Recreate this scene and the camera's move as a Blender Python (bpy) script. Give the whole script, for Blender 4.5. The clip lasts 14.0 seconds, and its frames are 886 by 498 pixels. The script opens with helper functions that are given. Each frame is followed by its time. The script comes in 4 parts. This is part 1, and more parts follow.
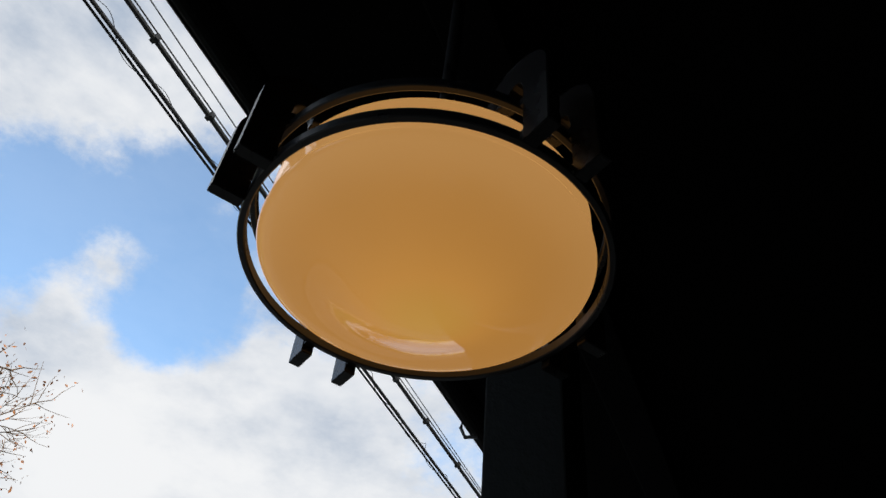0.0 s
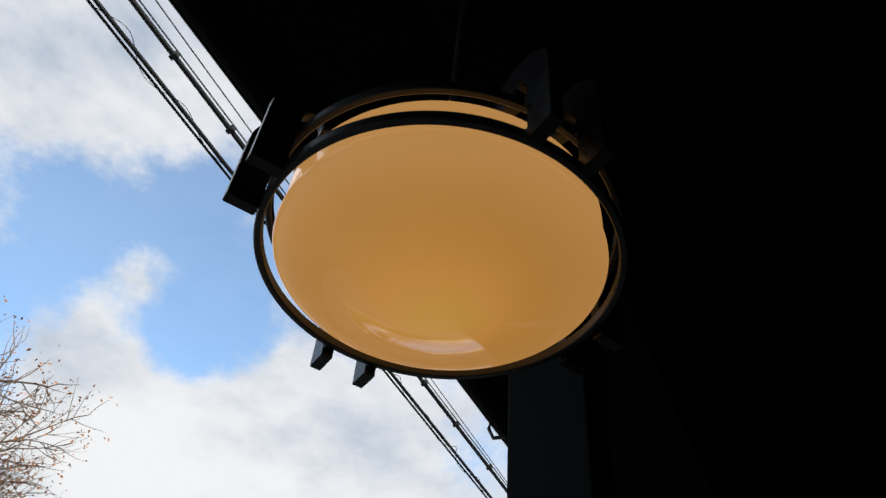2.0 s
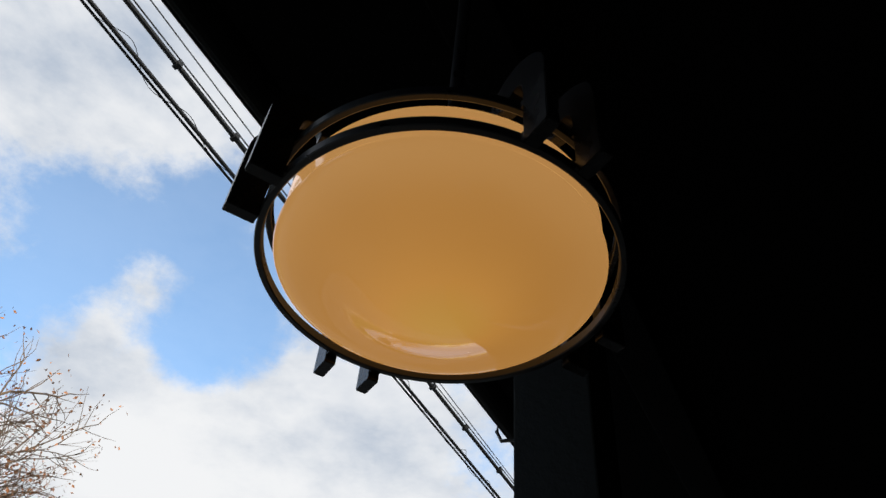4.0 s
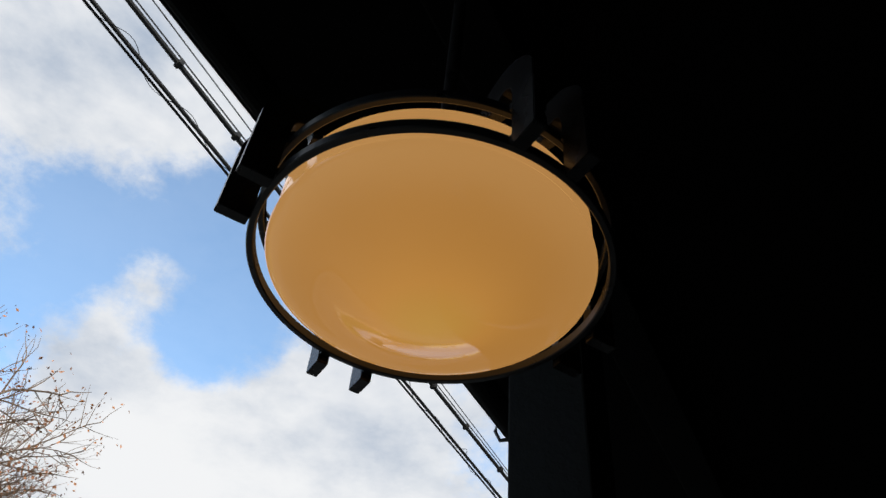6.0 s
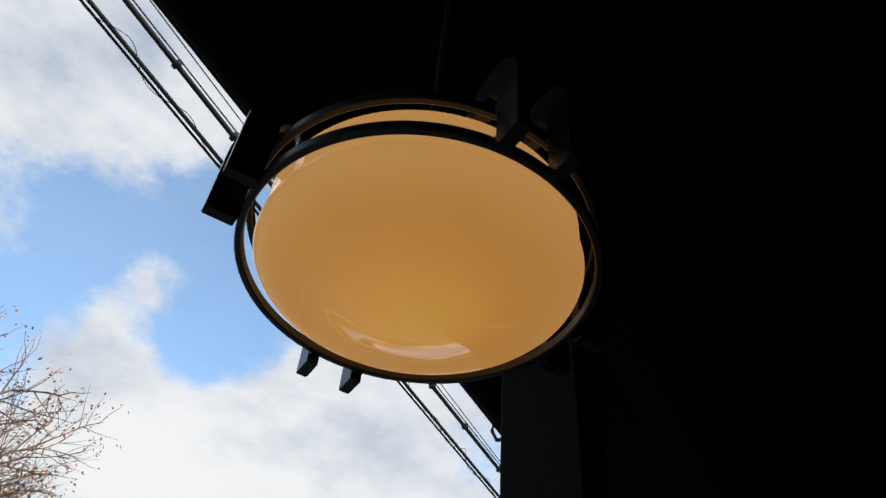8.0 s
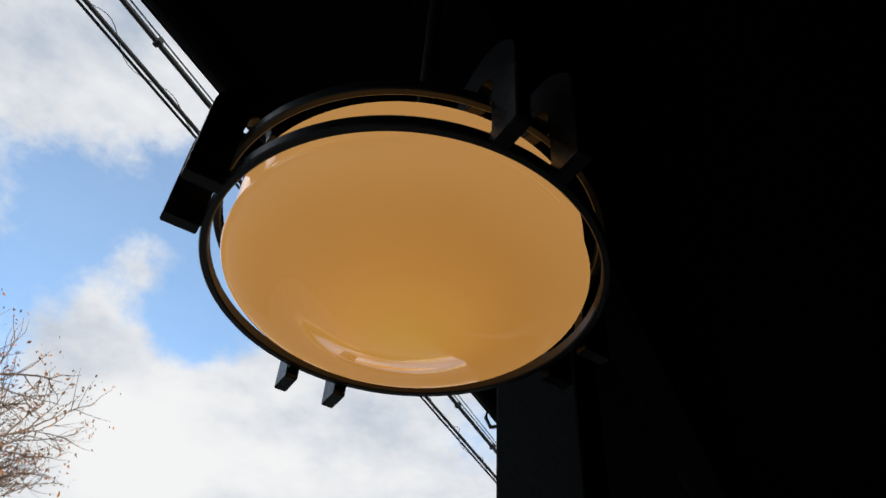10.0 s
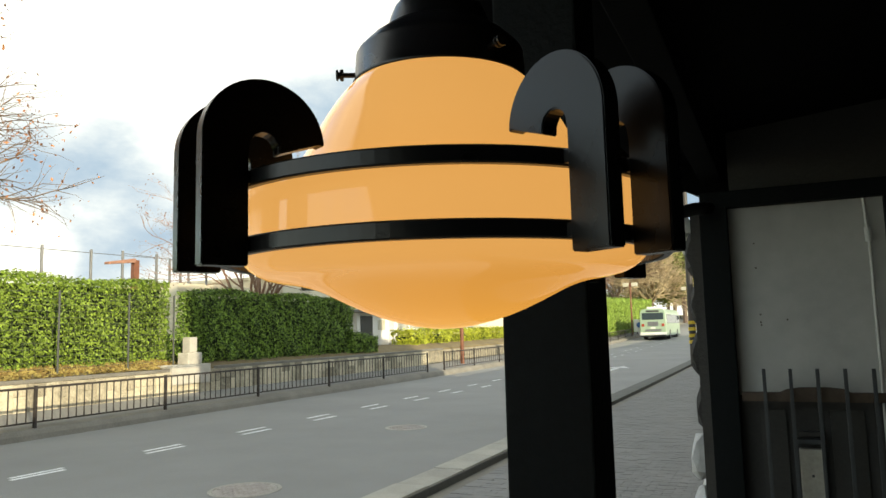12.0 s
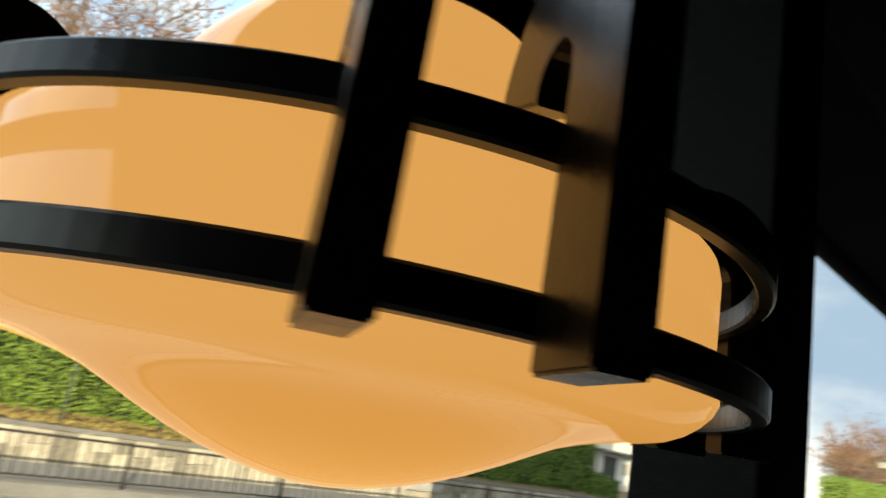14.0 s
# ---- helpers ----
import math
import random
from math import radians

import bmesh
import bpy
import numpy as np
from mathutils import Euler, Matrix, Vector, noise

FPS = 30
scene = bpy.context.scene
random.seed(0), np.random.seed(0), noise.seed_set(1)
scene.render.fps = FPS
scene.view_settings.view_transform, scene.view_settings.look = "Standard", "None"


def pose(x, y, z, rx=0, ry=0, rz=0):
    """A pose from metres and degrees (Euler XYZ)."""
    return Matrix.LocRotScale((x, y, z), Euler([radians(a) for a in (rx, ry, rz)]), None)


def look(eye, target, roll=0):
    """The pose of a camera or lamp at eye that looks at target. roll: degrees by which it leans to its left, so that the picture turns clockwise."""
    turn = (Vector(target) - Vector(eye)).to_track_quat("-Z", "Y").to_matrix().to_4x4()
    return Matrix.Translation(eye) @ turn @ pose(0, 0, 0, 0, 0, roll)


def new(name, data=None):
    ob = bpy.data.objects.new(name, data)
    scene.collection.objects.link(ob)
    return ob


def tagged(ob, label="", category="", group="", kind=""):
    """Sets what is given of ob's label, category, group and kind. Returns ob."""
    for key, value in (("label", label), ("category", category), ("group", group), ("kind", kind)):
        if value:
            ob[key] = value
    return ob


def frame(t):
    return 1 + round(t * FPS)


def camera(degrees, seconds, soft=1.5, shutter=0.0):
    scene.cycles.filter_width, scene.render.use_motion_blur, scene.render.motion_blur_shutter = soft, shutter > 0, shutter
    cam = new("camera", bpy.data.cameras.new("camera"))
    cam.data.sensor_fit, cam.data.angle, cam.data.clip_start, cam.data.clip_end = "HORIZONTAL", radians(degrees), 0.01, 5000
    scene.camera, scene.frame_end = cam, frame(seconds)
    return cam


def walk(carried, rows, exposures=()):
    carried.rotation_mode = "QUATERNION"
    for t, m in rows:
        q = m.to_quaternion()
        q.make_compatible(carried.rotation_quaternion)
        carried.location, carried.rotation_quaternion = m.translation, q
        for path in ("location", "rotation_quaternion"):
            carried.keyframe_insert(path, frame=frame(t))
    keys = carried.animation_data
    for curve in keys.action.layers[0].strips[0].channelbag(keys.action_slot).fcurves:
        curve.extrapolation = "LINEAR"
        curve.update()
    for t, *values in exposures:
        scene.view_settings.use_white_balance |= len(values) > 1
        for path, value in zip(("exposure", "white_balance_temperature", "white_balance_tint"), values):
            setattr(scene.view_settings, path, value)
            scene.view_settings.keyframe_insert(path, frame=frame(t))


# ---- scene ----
# ================= camera and walk =================
cam = camera(62.07, 14.0, soft=1.5, shutter=0.3)


def aim(x, y, z, yaw, pitch, roll):
    a, b = radians(yaw), radians(pitch)
    way = Vector((-math.sin(a) * math.cos(b), math.cos(a) * math.cos(b), math.sin(b)))
    return look((x, y, z), Vector((x, y, z)) + way, roll)


ROWS = [
    (0, 0.2485, -0.4558, 1.5132, 26.923, 44.685, 6.239),
    (0.5, 0.2579, -0.4552, 1.5095, 27.522, 44.531, 5.808),
    (1, 0.2633, -0.4579, 1.5053, 28.675, 44.787, 6.081),
    (1.5, 0.2631, -0.4564, 1.5057, 29.264, 44.769, 5.815),
    (2, 0.2614, -0.4555, 1.5045, 29.598, 44.739, 5.912),
    (2.5, 0.2606, -0.4529, 1.5053, 29.971, 44.820, 5.872),
    (3, 0.2615, -0.4546, 1.5044, 30.170, 44.899, 5.471),
    (5.5, 0.2786, -0.4541, 1.5054, 30.576, 44.960, 5.560),
    (6, 0.2801, -0.4537, 1.5040, 30.561, 44.860, 5.664),
    (6.5, 0.2827, -0.4513, 1.5036, 30.512, 44.945, 5.520),
    (7, 0.2861, -0.4512, 1.5045, 30.529, 44.915, 5.608),
    (9.5, 0.2964, -0.4475, 1.5003, 30.320, 44.793, 5.147),
    (10, 0.2744, -0.4229, 1.5729, 29.351, 43.059, 4.030),
    (10.5, 0.2708, -0.4478, 1.6903, 29.045, 27.498, 2.106),
    (10.7, 0.2816, -0.4880, 1.7506, 28.785, 22.526, 1.556),
    (11, 0.2812, -0.5292, 1.8108, 27.552, 14.536, -0.495),
    (11.2, 0.2809, -0.5435, 1.8468, 26.822, 10.175, -1.375),
    (11.5, 0.2633, -0.5465, 1.9020, 25.151, 6.176, -1.817),
    (12, 0.2479, -0.5526, 1.9383, 24.264, 6.390, -1.439),
    (12.5, 0.2451, -0.5313, 1.9461, 24.455, 6.580, -0.274),
    (13, 0.2603, -0.4418, 1.9590, 30.389, 10.505, 4.386),
    (13.2, 0.2602, -0.3965, 1.9617, 32.142, 11.389, 5.363),
    (13.4, 0.2399, -0.3624, 1.9578, 33.638, 12.713, 6.472),
    (13.5, 0.2322, -0.3455, 1.9598, 34.311, 13.453, 7.300),
    (13.7, 0.2341, -0.2943, 1.9609, 36.372, 15.058, 7.287),
    (13.8, 0.2431, -0.2690, 1.9567, 38.126, 15.987, 8.332),
    (14, 0.2683, -0.2093, 1.9657, 45.508, 14.771, 9.996),
]
walk(cam, [(r[0], aim(*r[1:])) for r in ROWS],
     exposures=[(0, -0.42, 6300, 10), (9.6, -0.42, 6300, 10), (10.5, -0.42, 6600, 10), (11.0, -0.42, 7000, 7), (11.5, -0.05, 7500, 6), (12.1, 0.36, 7300, 3), (14.0, 0.32, 7200, 3)])

# ================= world, sun =================
SUN_WAY = Vector((5.2, -3.3, 2.05)).normalized()      # towards the sun
sun_el = math.asin(SUN_WAY.z)
sun_rot = math.atan2(SUN_WAY.x, SUN_WAY.y)

world = bpy.data.worlds.new("sky")
scene.world = world
world.use_nodes = True
wt = world.node_tree
wt.nodes.clear()


def wnode(kind, **props):
    n = wt.nodes.new(kind)
    for k, v in props.items():
        if k == "operation":
            n.operation = v
        elif k == "blend_type":
            n.blend_type = v
        elif k == "data_type":
            n.data_type = v
    return n


def wmath(op, a, b=None):
    n = wnode("ShaderNodeMath", operation=op)
    for i, v in enumerate((a, b)):
        if v is None:
            continue
        if isinstance(v, (int, float)):
            n.inputs[i].default_value = v
        else:
            wt.links.new(v, n.inputs[i])
    return n.outputs[0]


def sky_way(az, el):
    a, e = radians(az), radians(el)
    return Vector((-math.sin(a) * math.cos(e), math.cos(a) * math.cos(e), math.sin(e)))


coord = wnode("ShaderNodeTexCoord").outputs["Generated"]
sky = wnode("ShaderNodeTexSky")
sky.sky_type, sky.sun_disc, sky.sun_elevation, sky.sun_rotation = "NISHITA", False, sun_el, sun_rot
sky.air_density, sky.dust_density, sky.ozone_density = 1.0, 0.4, 1.5


def wnoise(scale, detail, rough, stretch=(1, 1, 1), shift=(0, 0, 0)):
    mp = wnode("ShaderNodeMapping")
    mp.inputs["Scale"].default_value = stretch
    mp.inputs["Location"].default_value = shift
    wt.links.new(coord, mp.inputs["Vector"])
    n = wnode("ShaderNodeTexNoise")
    n.inputs["Scale"].default_value = scale
    n.inputs["Detail"].default_value = detail
    n.inputs["Roughness"].default_value = rough
    wt.links.new(mp.outputs[0], n.inputs["Vector"])
    return n.outputs["Fac"]


def wblob(az, el, width, amount):
    """A broad bank of cloud (or, with a negative amount, a clear patch) round one direction."""
    dot = wnode("ShaderNodeVectorMath", operation="DOT_PRODUCT")
    wt.links.new(coord, dot.inputs[0])
    dot.inputs[1].default_value = sky_way(az, el)
    mr = wnode("ShaderNodeMapRange")
    mr.interpolation_type = "SMOOTHSTEP"
    mr.inputs["From Min"].default_value = math.cos(radians(width))
    mr.inputs["From Max"].default_value = 1.0
    mr.inputs["To Min"].default_value = 0.0
    mr.inputs["To Max"].default_value = amount
    wt.links.new(dot.outputs["Value"], mr.inputs["Value"])
    return mr.outputs[0]


cover = wmath("ADD", wmath("MULTIPLY", wnoise(3.4, 10, 0.6, (1, 1, 1.5), (0.3, 0.1, 0.0)), 1.5), -0.42)
cover = wmath("ADD", cover, wmath("MULTIPLY", wnoise(11.0, 10, 0.66, (1, 1, 1.4), (2.3, 0.6, 0.9)), 1.35))
cover = wmath("ADD", cover, -0.46)
BANKS = ((73, 49, 12, 0.42), (66, 52, 8, 0.24), (67.6, 37, 9, -0.36), (60.5, 41, 8, -0.3), (51.7, 41.9, 7, -0.34), (53.9, 33.6, 5.5, -0.30),
         (49.6, 35, 6, -0.34), (64.5, 31, 5, -0.2), (59.1, 36.0, 4.6, 0.26), (55, 37, 4, 0.28), (58.5, 30.0, 5, 0.40), (53.6, 26, 7, 0.5),
         (38, 28.5, 10, 0.5), (46, 25, 9, 0.4), (40, 26.3, 2.2, -0.3), (50, 18, 12, 0.45))
LOW_BANKS = ((30, 11, 20, 0.62), (10, 12, 16, 0.55), (28, 5.6, 7.0, -0.26), (34, 5.0, 3.5, 0.2), (52, 9, 12, 0.4), (66, 14, 14, 0.35), (0, 90, 60, 0.12))
for bank in BANKS + LOW_BANKS:
    cover = wmath("ADD", cover, wblob(*bank))
mask = wnode("ShaderNodeMapRange")
mask.interpolation_type = "SMOOTHSTEP"
mask.inputs["From Min"].default_value, mask.inputs["From Max"].default_value = 0.22, 0.84
mask.inputs["To Min"].default_value = 0.14
wt.links.new(cover, mask.inputs["Value"])

# cloud colour: bright tops, blue-grey bellies
belly = wmath("ADD", wmath("MULTIPLY", wnoise(4.2, 7, 0.6, (1, 1, 2.2), (1.7, 0.4, 0.2)), 0.85), wmath("MULTIPLY", wnoise(9.0, 8, 0.6, (1, 1, 1.6), (0.7, 1.4, 3.2)), 0.35))
for bank in ((30, 10, 13, 0.45), (50, 9.0, 9, 0.26), (62, 10, 12, 0.15), (12, 11, 12, 0.45), (47, 25, 12, -0.12), (52, 24, 7, -0.12), (28, 3.5, 4, -0.3), (55, 5.2, 5, -0.45), (40, 4.5, 4, -0.3)):
    belly = wmath("ADD", belly, wblob(*bank))
bmask = wnode("ShaderNodeMapRange")
bmask.interpolation_type = "SMOOTHSTEP"
bmask.inputs["From Min"].default_value, bmask.inputs["From Max"].default_value = 0.40, 1.06
wt.links.new(belly, bmask.inputs["Value"])


def wmix(fac, a, b):
    n = wnode("ShaderNodeMix", data_type="RGBA")
    wt.links.new(fac, n.inputs[0])
    for i, v in ((6, a), (7, b)):
        if isinstance(v, tuple):
            n.inputs[i].default_value = (*v, 1)
        else:
            wt.links.new(v, n.inputs[i])
    return n.outputs[2]


cloud = wmix(bmask.outputs[0], (1.22, 1.21, 1.19), (0.34, 0.47, 0.66))
clear = wnode("ShaderNodeVectorMath", operation="MULTIPLY")
wt.links.new(sky.outputs[0], clear.inputs[0])
clear.inputs[1].default_value = (0.34, 0.385, 0.395)
both = wmix(mask.outputs[0], clear.outputs[0], cloud)
bg = wnode("ShaderNodeBackground")
bg.inputs["Strength"].default_value = 1.0
wt.links.new(both, bg.inputs["Color"])
wo = wnode("ShaderNodeOutputWorld")
wt.links.new(bg.outputs[0], wo.inputs["Surface"])

sun_data = bpy.data.lights.new("sun", "SUN")
sun_data.energy, sun_data.angle, sun_data.color = 5.0, radians(0.53), (1.0, 0.90, 0.74)
sun = new("sun", sun_data)
sun.matrix_world = look(SUN_WAY * 50, (0, 0, 0))


# ================= materials =================
def mat(name, color, rough=0.6, metal=0.0, vary=0.25, scale=6.0, fine=60.0, bump=0.15, tint=None, per_object=0.0, coat=0.0, spec=0.5, island=0.0):
    """A procedural surface: colour broken up at two scales, fine relief and uneven gloss."""
    m = bpy.data.materials.new(name)
    m.use_nodes = True
    nt = m.node_tree
    p = nt.nodes["Principled BSDF"]
    p.inputs["Metallic"].default_value = metal
    p.inputs["Coat Weight"].default_value = coat
    p.inputs["Specular IOR Level"].default_value = spec
    tc = nt.nodes.new("ShaderNodeTexCoord")

    def noise_tex(s, detail):
        n = nt.nodes.new("ShaderNodeTexNoise")
        n.inputs["Scale"].default_value, n.inputs["Detail"].default_value, n.inputs["Roughness"].default_value = s, detail, 0.6
        nt.links.new(tc.outputs["Object"], n.inputs["Vector"])
        return n.outputs["Fac"]

    def math_node(op, a, b):
        n = nt.nodes.new("ShaderNodeMath")
        n.operation = op
        for i, v in enumerate((a, b)):
            if isinstance(v, (int, float)):
                n.inputs[i].default_value = v
            else:
                nt.links.new(v, n.inputs[i])
        return n.outputs[0]

    big, small = noise_tex(scale, 5), noise_tex(fine, 3)
    val = math_node("ADD", math_node("MULTIPLY", big, 0.62), math_node("MULTIPLY", small, 0.38))
    if per_object:
        oi = nt.nodes.new("ShaderNodeObjectInfo")
        val = math_node("ADD", val, math_node("MULTIPLY", math_node("SUBTRACT", oi.outputs["Random"], 0.5), per_object))
    if island:
        ge = nt.nodes.new("ShaderNodeNewGeometry")
        val = math_node("ADD", val, math_node("MULTIPLY", math_node("SUBTRACT", ge.outputs["Random Per Island"], 0.5), island))
    ramp = nt.nodes.new("ShaderNodeValToRGB")
    lo = tuple(c * (1 - vary) for c in color)
    hi = tint or tuple(min(1, c * (1 + vary)) for c in color)
    ramp.color_ramp.elements[0].position, ramp.color_ramp.elements[1].position = 0.3, 0.7
    ramp.color_ramp.elements[0].color, ramp.color_ramp.elements[1].color = (*lo, 1), (*hi, 1)
    nt.links.new(val, ramp.inputs["Fac"])
    nt.links.new(ramp.outputs[0], p.inputs["Base Color"])
    rr = nt.nodes.new("ShaderNodeMapRange")
    rr.inputs["To Min"].default_value, rr.inputs["To Max"].default_value = max(0.02, rough - 0.12), min(1, rough + 0.12)
    nt.links.new(big, rr.inputs["Value"])
    nt.links.new(rr.outputs[0], p.inputs["Roughness"])
    if bump:
        bn = nt.nodes.new("ShaderNodeBump")
        bn.inputs["Strength"].default_value, bn.inputs["Distance"].default_value = bump, 0.01
        nt.links.new(small, bn.inputs["Height"])
        nt.links.new(bn.outputs[0], p.inputs["Normal"])
    return m


M_ASPHALT = mat("asphalt", (0.232, 0.229, 0.219), 0.85, vary=0.22, scale=0.35, fine=45, bump=0.3)
M_CONCRETE = mat("concrete", (0.20, 0.185, 0.155), 0.85, vary=0.3, scale=1.3, fine=30, bump=0.3)
M_KERB = mat("kerb_concrete", (0.36, 0.34, 0.295), 0.85, vary=0.3, scale=1.5, fine=40, bump=0.3, per_object=0.12)
M_PAVER = mat("paver", (0.205, 0.20, 0.192), 0.85, vary=0.18, scale=0.8, fine=60, bump=0.3, per_object=0.15, island=0.15)
M_PAVE_FAR = mat("far_pavement", (0.20, 0.195, 0.18), 0.9, vary=0.2, scale=0.7, fine=30)
M_PAINT = mat("road_paint", (0.85, 0.85, 0.83), 0.7, vary=0.3, scale=4, fine=35, bump=0.2)
M_STONE = mat("wall_stone", (0.42, 0.37, 0.27), 0.9, vary=0.5, scale=5.5, fine=22, bump=0.6, per_object=0.4)
M_GRANITE = mat("granite", (0.44, 0.41, 0.35), 0.85, vary=0.25, scale=4, fine=70, bump=0.4, per_object=0.25)
M_SOIL = mat("soil", (0.19, 0.13, 0.07), 0.95, vary=0.45, scale=1.2, fine=25, bump=0.6, tint=(0.26, 0.20, 0.09))
M_GRASS = mat("dry_grass", (0.33, 0.22, 0.085), 0.9, vary=0.4, scale=3, fine=20, bump=0, island=0.8, tint=(0.38, 0.30, 0.10), spec=0.1)
M_LEAF = mat("hedge_leaf", (0.15, 0.235, 0.03), 0.42, vary=0.5, scale=0.9, fine=8, bump=0, island=0.55, tint=(0.28, 0.39, 0.06), spec=0.2)
# Darker copy of the hedge leaf; the shaded hedge's dimness is in its colour.
M_LEAF_SHADE = mat("shade_dark_hedge_leaf", (0.08, 0.14, 0.03), 0.4, vary=0.55, scale=1.0, fine=8, bump=0, island=0.9, tint=(0.24, 0.36, 0.06), spec=0.2)
M_LEAF_YELLOW = mat("clipped_shrub_leaf", (0.34, 0.37, 0.04), 0.5, vary=0.4, scale=1.0, fine=8, bump=0, island=0.8, spec=0.2)
M_LEAF_FAR = mat("tall_hedge_leaf", (0.26, 0.36, 0.07), 0.5, vary=0.25, scale=0.5, fine=4, bump=0, island=0.7, spec=0.2)
M_HEDGE_INNER_SHADE = mat("hedge_inner_shade", (0.02, 0.035, 0.008), 0.9, vary=0.4, scale=3)
M_BARK = mat("bark", (0.14, 0.10, 0.075), 0.9, vary=0.35, scale=4, fine=30, bump=0.5)
M_TWIG = mat("twig", (0.22, 0.155, 0.11), 0.9, vary=0.3, scale=2, bump=0)
M_TWIG_RED = mat("reddish_twig", (0.27, 0.16, 0.11), 0.9, vary=0.3, scale=2, bump=0)
M_AUTUMN = mat("autumn_leaf", (0.30, 0.13, 0.055), 0.7, vary=0.5, scale=2, bump=0, island=0.9)
M_TWIG_BROWN = mat("brown_twig", (0.42, 0.33, 0.20), 0.9, vary=0.35, scale=0.5, fine=3, bump=0, island=0.7)
M_PINE = mat("evergreen", (0.17, 0.20, 0.05), 0.7, vary=0.5, scale=0.5, fine=4, bump=0, island=0.8, spec=0.2)
M_FENCE = mat("fence_paint", (0.035, 0.028, 0.024), 0.5, vary=0.2, scale=6, bump=0.05)
M_POST_GREY = mat("galvanised", (0.22, 0.22, 0.22), 0.5, 0.6, vary=0.2, scale=5)
M_POST_DARK = mat("grey_green_post", (0.07, 0.075, 0.065), 0.6, vary=0.2)
M_RENDER = mat("cream_render", (0.66, 0.60, 0.47), 0.9, vary=0.08, scale=0.6, fine=20, bump=0.15)
M_WHITE = mat("white_paint", (0.72, 0.70, 0.66), 0.6, vary=0.08, scale=1.5)
M_DARK_OPEN = mat("dark_doorway", (0.035, 0.032, 0.03), 0.6)
M_WINDOW = mat("window_glass", (0.40, 0.39, 0.33), 0.2, vary=0.25, scale=1.0, bump=0.0)
M_RUST = mat("brown_pole_paint", (0.20, 0.075, 0.04), 0.55, vary=0.3, scale=5)
M_RUST_PALE = mat("faded_brown_paint", (0.34, 0.17, 0.11), 0.55, vary=0.3, scale=5)
M_LAMPBOX = mat("lamp_housing", (0.50, 0.46, 0.36), 0.5, vary=0.15, scale=6)
M_BLACK = mat("black_enamel", (0.007, 0.007, 0.008), 0.30, vary=0.3, scale=18, fine=220, bump=0.02, spec=0.5)
M_BLACK_SATIN = mat("black_satin_metal", (0.005, 0.005, 0.0055), 0.27, vary=0.35, scale=14, fine=220, bump=0.03, spec=0.32)
# Black wood, coloured deeper still to hold the dimness under the eave.
M_WOOD_BLACK = mat("shade_deepened_black_wood", (0.004, 0.0055, 0.006), 0.65, vary=0.35, scale=5, fine=70, bump=0.25, spec=0.12)
# Near-zero black puts the deep shade under the eave into the colour.
M_CEIL = mat("shade_black_eave", (0.0025, 0.0025, 0.0025), 0.8, vary=0.35, scale=4, fine=50, bump=0.2, spec=0.05)
M_PLASTER = mat("off_white_plaster", (0.40, 0.395, 0.38), 0.85, vary=0.2, scale=0.9, fine=7, bump=0.08)
# Dark grey holding the shadow on the upper plaster and the low strips.
M_SHADED_GREY = mat("shaded_grey", (0.035, 0.034, 0.032), 0.85, vary=0.25, scale=2.0)
M_RAIL_WOOD = mat("brown_rail_wood", (0.055, 0.035, 0.022), 0.6, vary=0.4, scale=4, fine=40)
M_IRON = mat("iron_bar", (0.03, 0.033, 0.037), 0.55, vary=0.3, scale=9)
M_CONDUIT = mat("white_conduit", (0.55, 0.55, 0.53), 0.45, vary=0.12)
M_RUBBER = mat("black_hose", (0.012, 0.012, 0.012), 0.5, vary=0.2)
M_ROUGH_STONE = mat("rough_dark_stone", (0.032, 0.03, 0.028), 0.9, vary=0.5, scale=7, fine=35, bump=0.8, per_object=0.5)
M_BOULDER = mat("white_boulder", (0.52, 0.52, 0.52), 0.85, vary=0.2, scale=7, fine=40, bump=0.5)
M_CABLE = mat("cable_sheath", (0.012, 0.012, 0.013), 0.6, vary=0.2)
M_BUS = mat("bus_paint", (0.33, 0.42, 0.30), 0.35, vary=0.05, scale=2, bump=0, coat=0.3)
M_BUS_GLASS = mat("bus_glass", (0.03, 0.045, 0.055), 0.12, vary=0.2, scale=2, bump=0)
M_TYRE = mat("tyre", (0.02, 0.02, 0.02), 0.8)
M_RED = mat("red_lens", (0.35, 0.05, 0.03), 0.3)
M_BLUE = mat("blue_sign", (0.03, 0.10, 0.35), 0.4)
M_YELLOW = mat("yellow_band", (0.55, 0.38, 0.03), 0.5)
M_IRON_COVER = mat("cast_iron_cover", (0.36, 0.32, 0.29), 0.65, 0.0, vary=0.35, scale=9, fine=60, bump=0.5)
M_ROOF = mat("roof_grey", (0.20, 0.19, 0.18), 0.8, vary=0.2, scale=1)
# The shade below the rail is put into this dim board colour.
M_BOARD_DIM = mat("shade_dimmed_board", (0.032, 0.031, 0.03), 0.85, vary=0.3, scale=2.5)
# The shadow on the kerb's inner face is mixed into this dark mossy colour.
M_KERB_DARK = mat("mossy_shaded_kerb", (0.10, 0.10, 0.09), 0.9, vary=0.35, scale=3, fine=40, bump=0.4, per_object=0.3)
M_SHADE_BLOCK = mat("shade_block_wall", (0.22, 0.20, 0.17), 0.9, vary=0.2, scale=0.6)


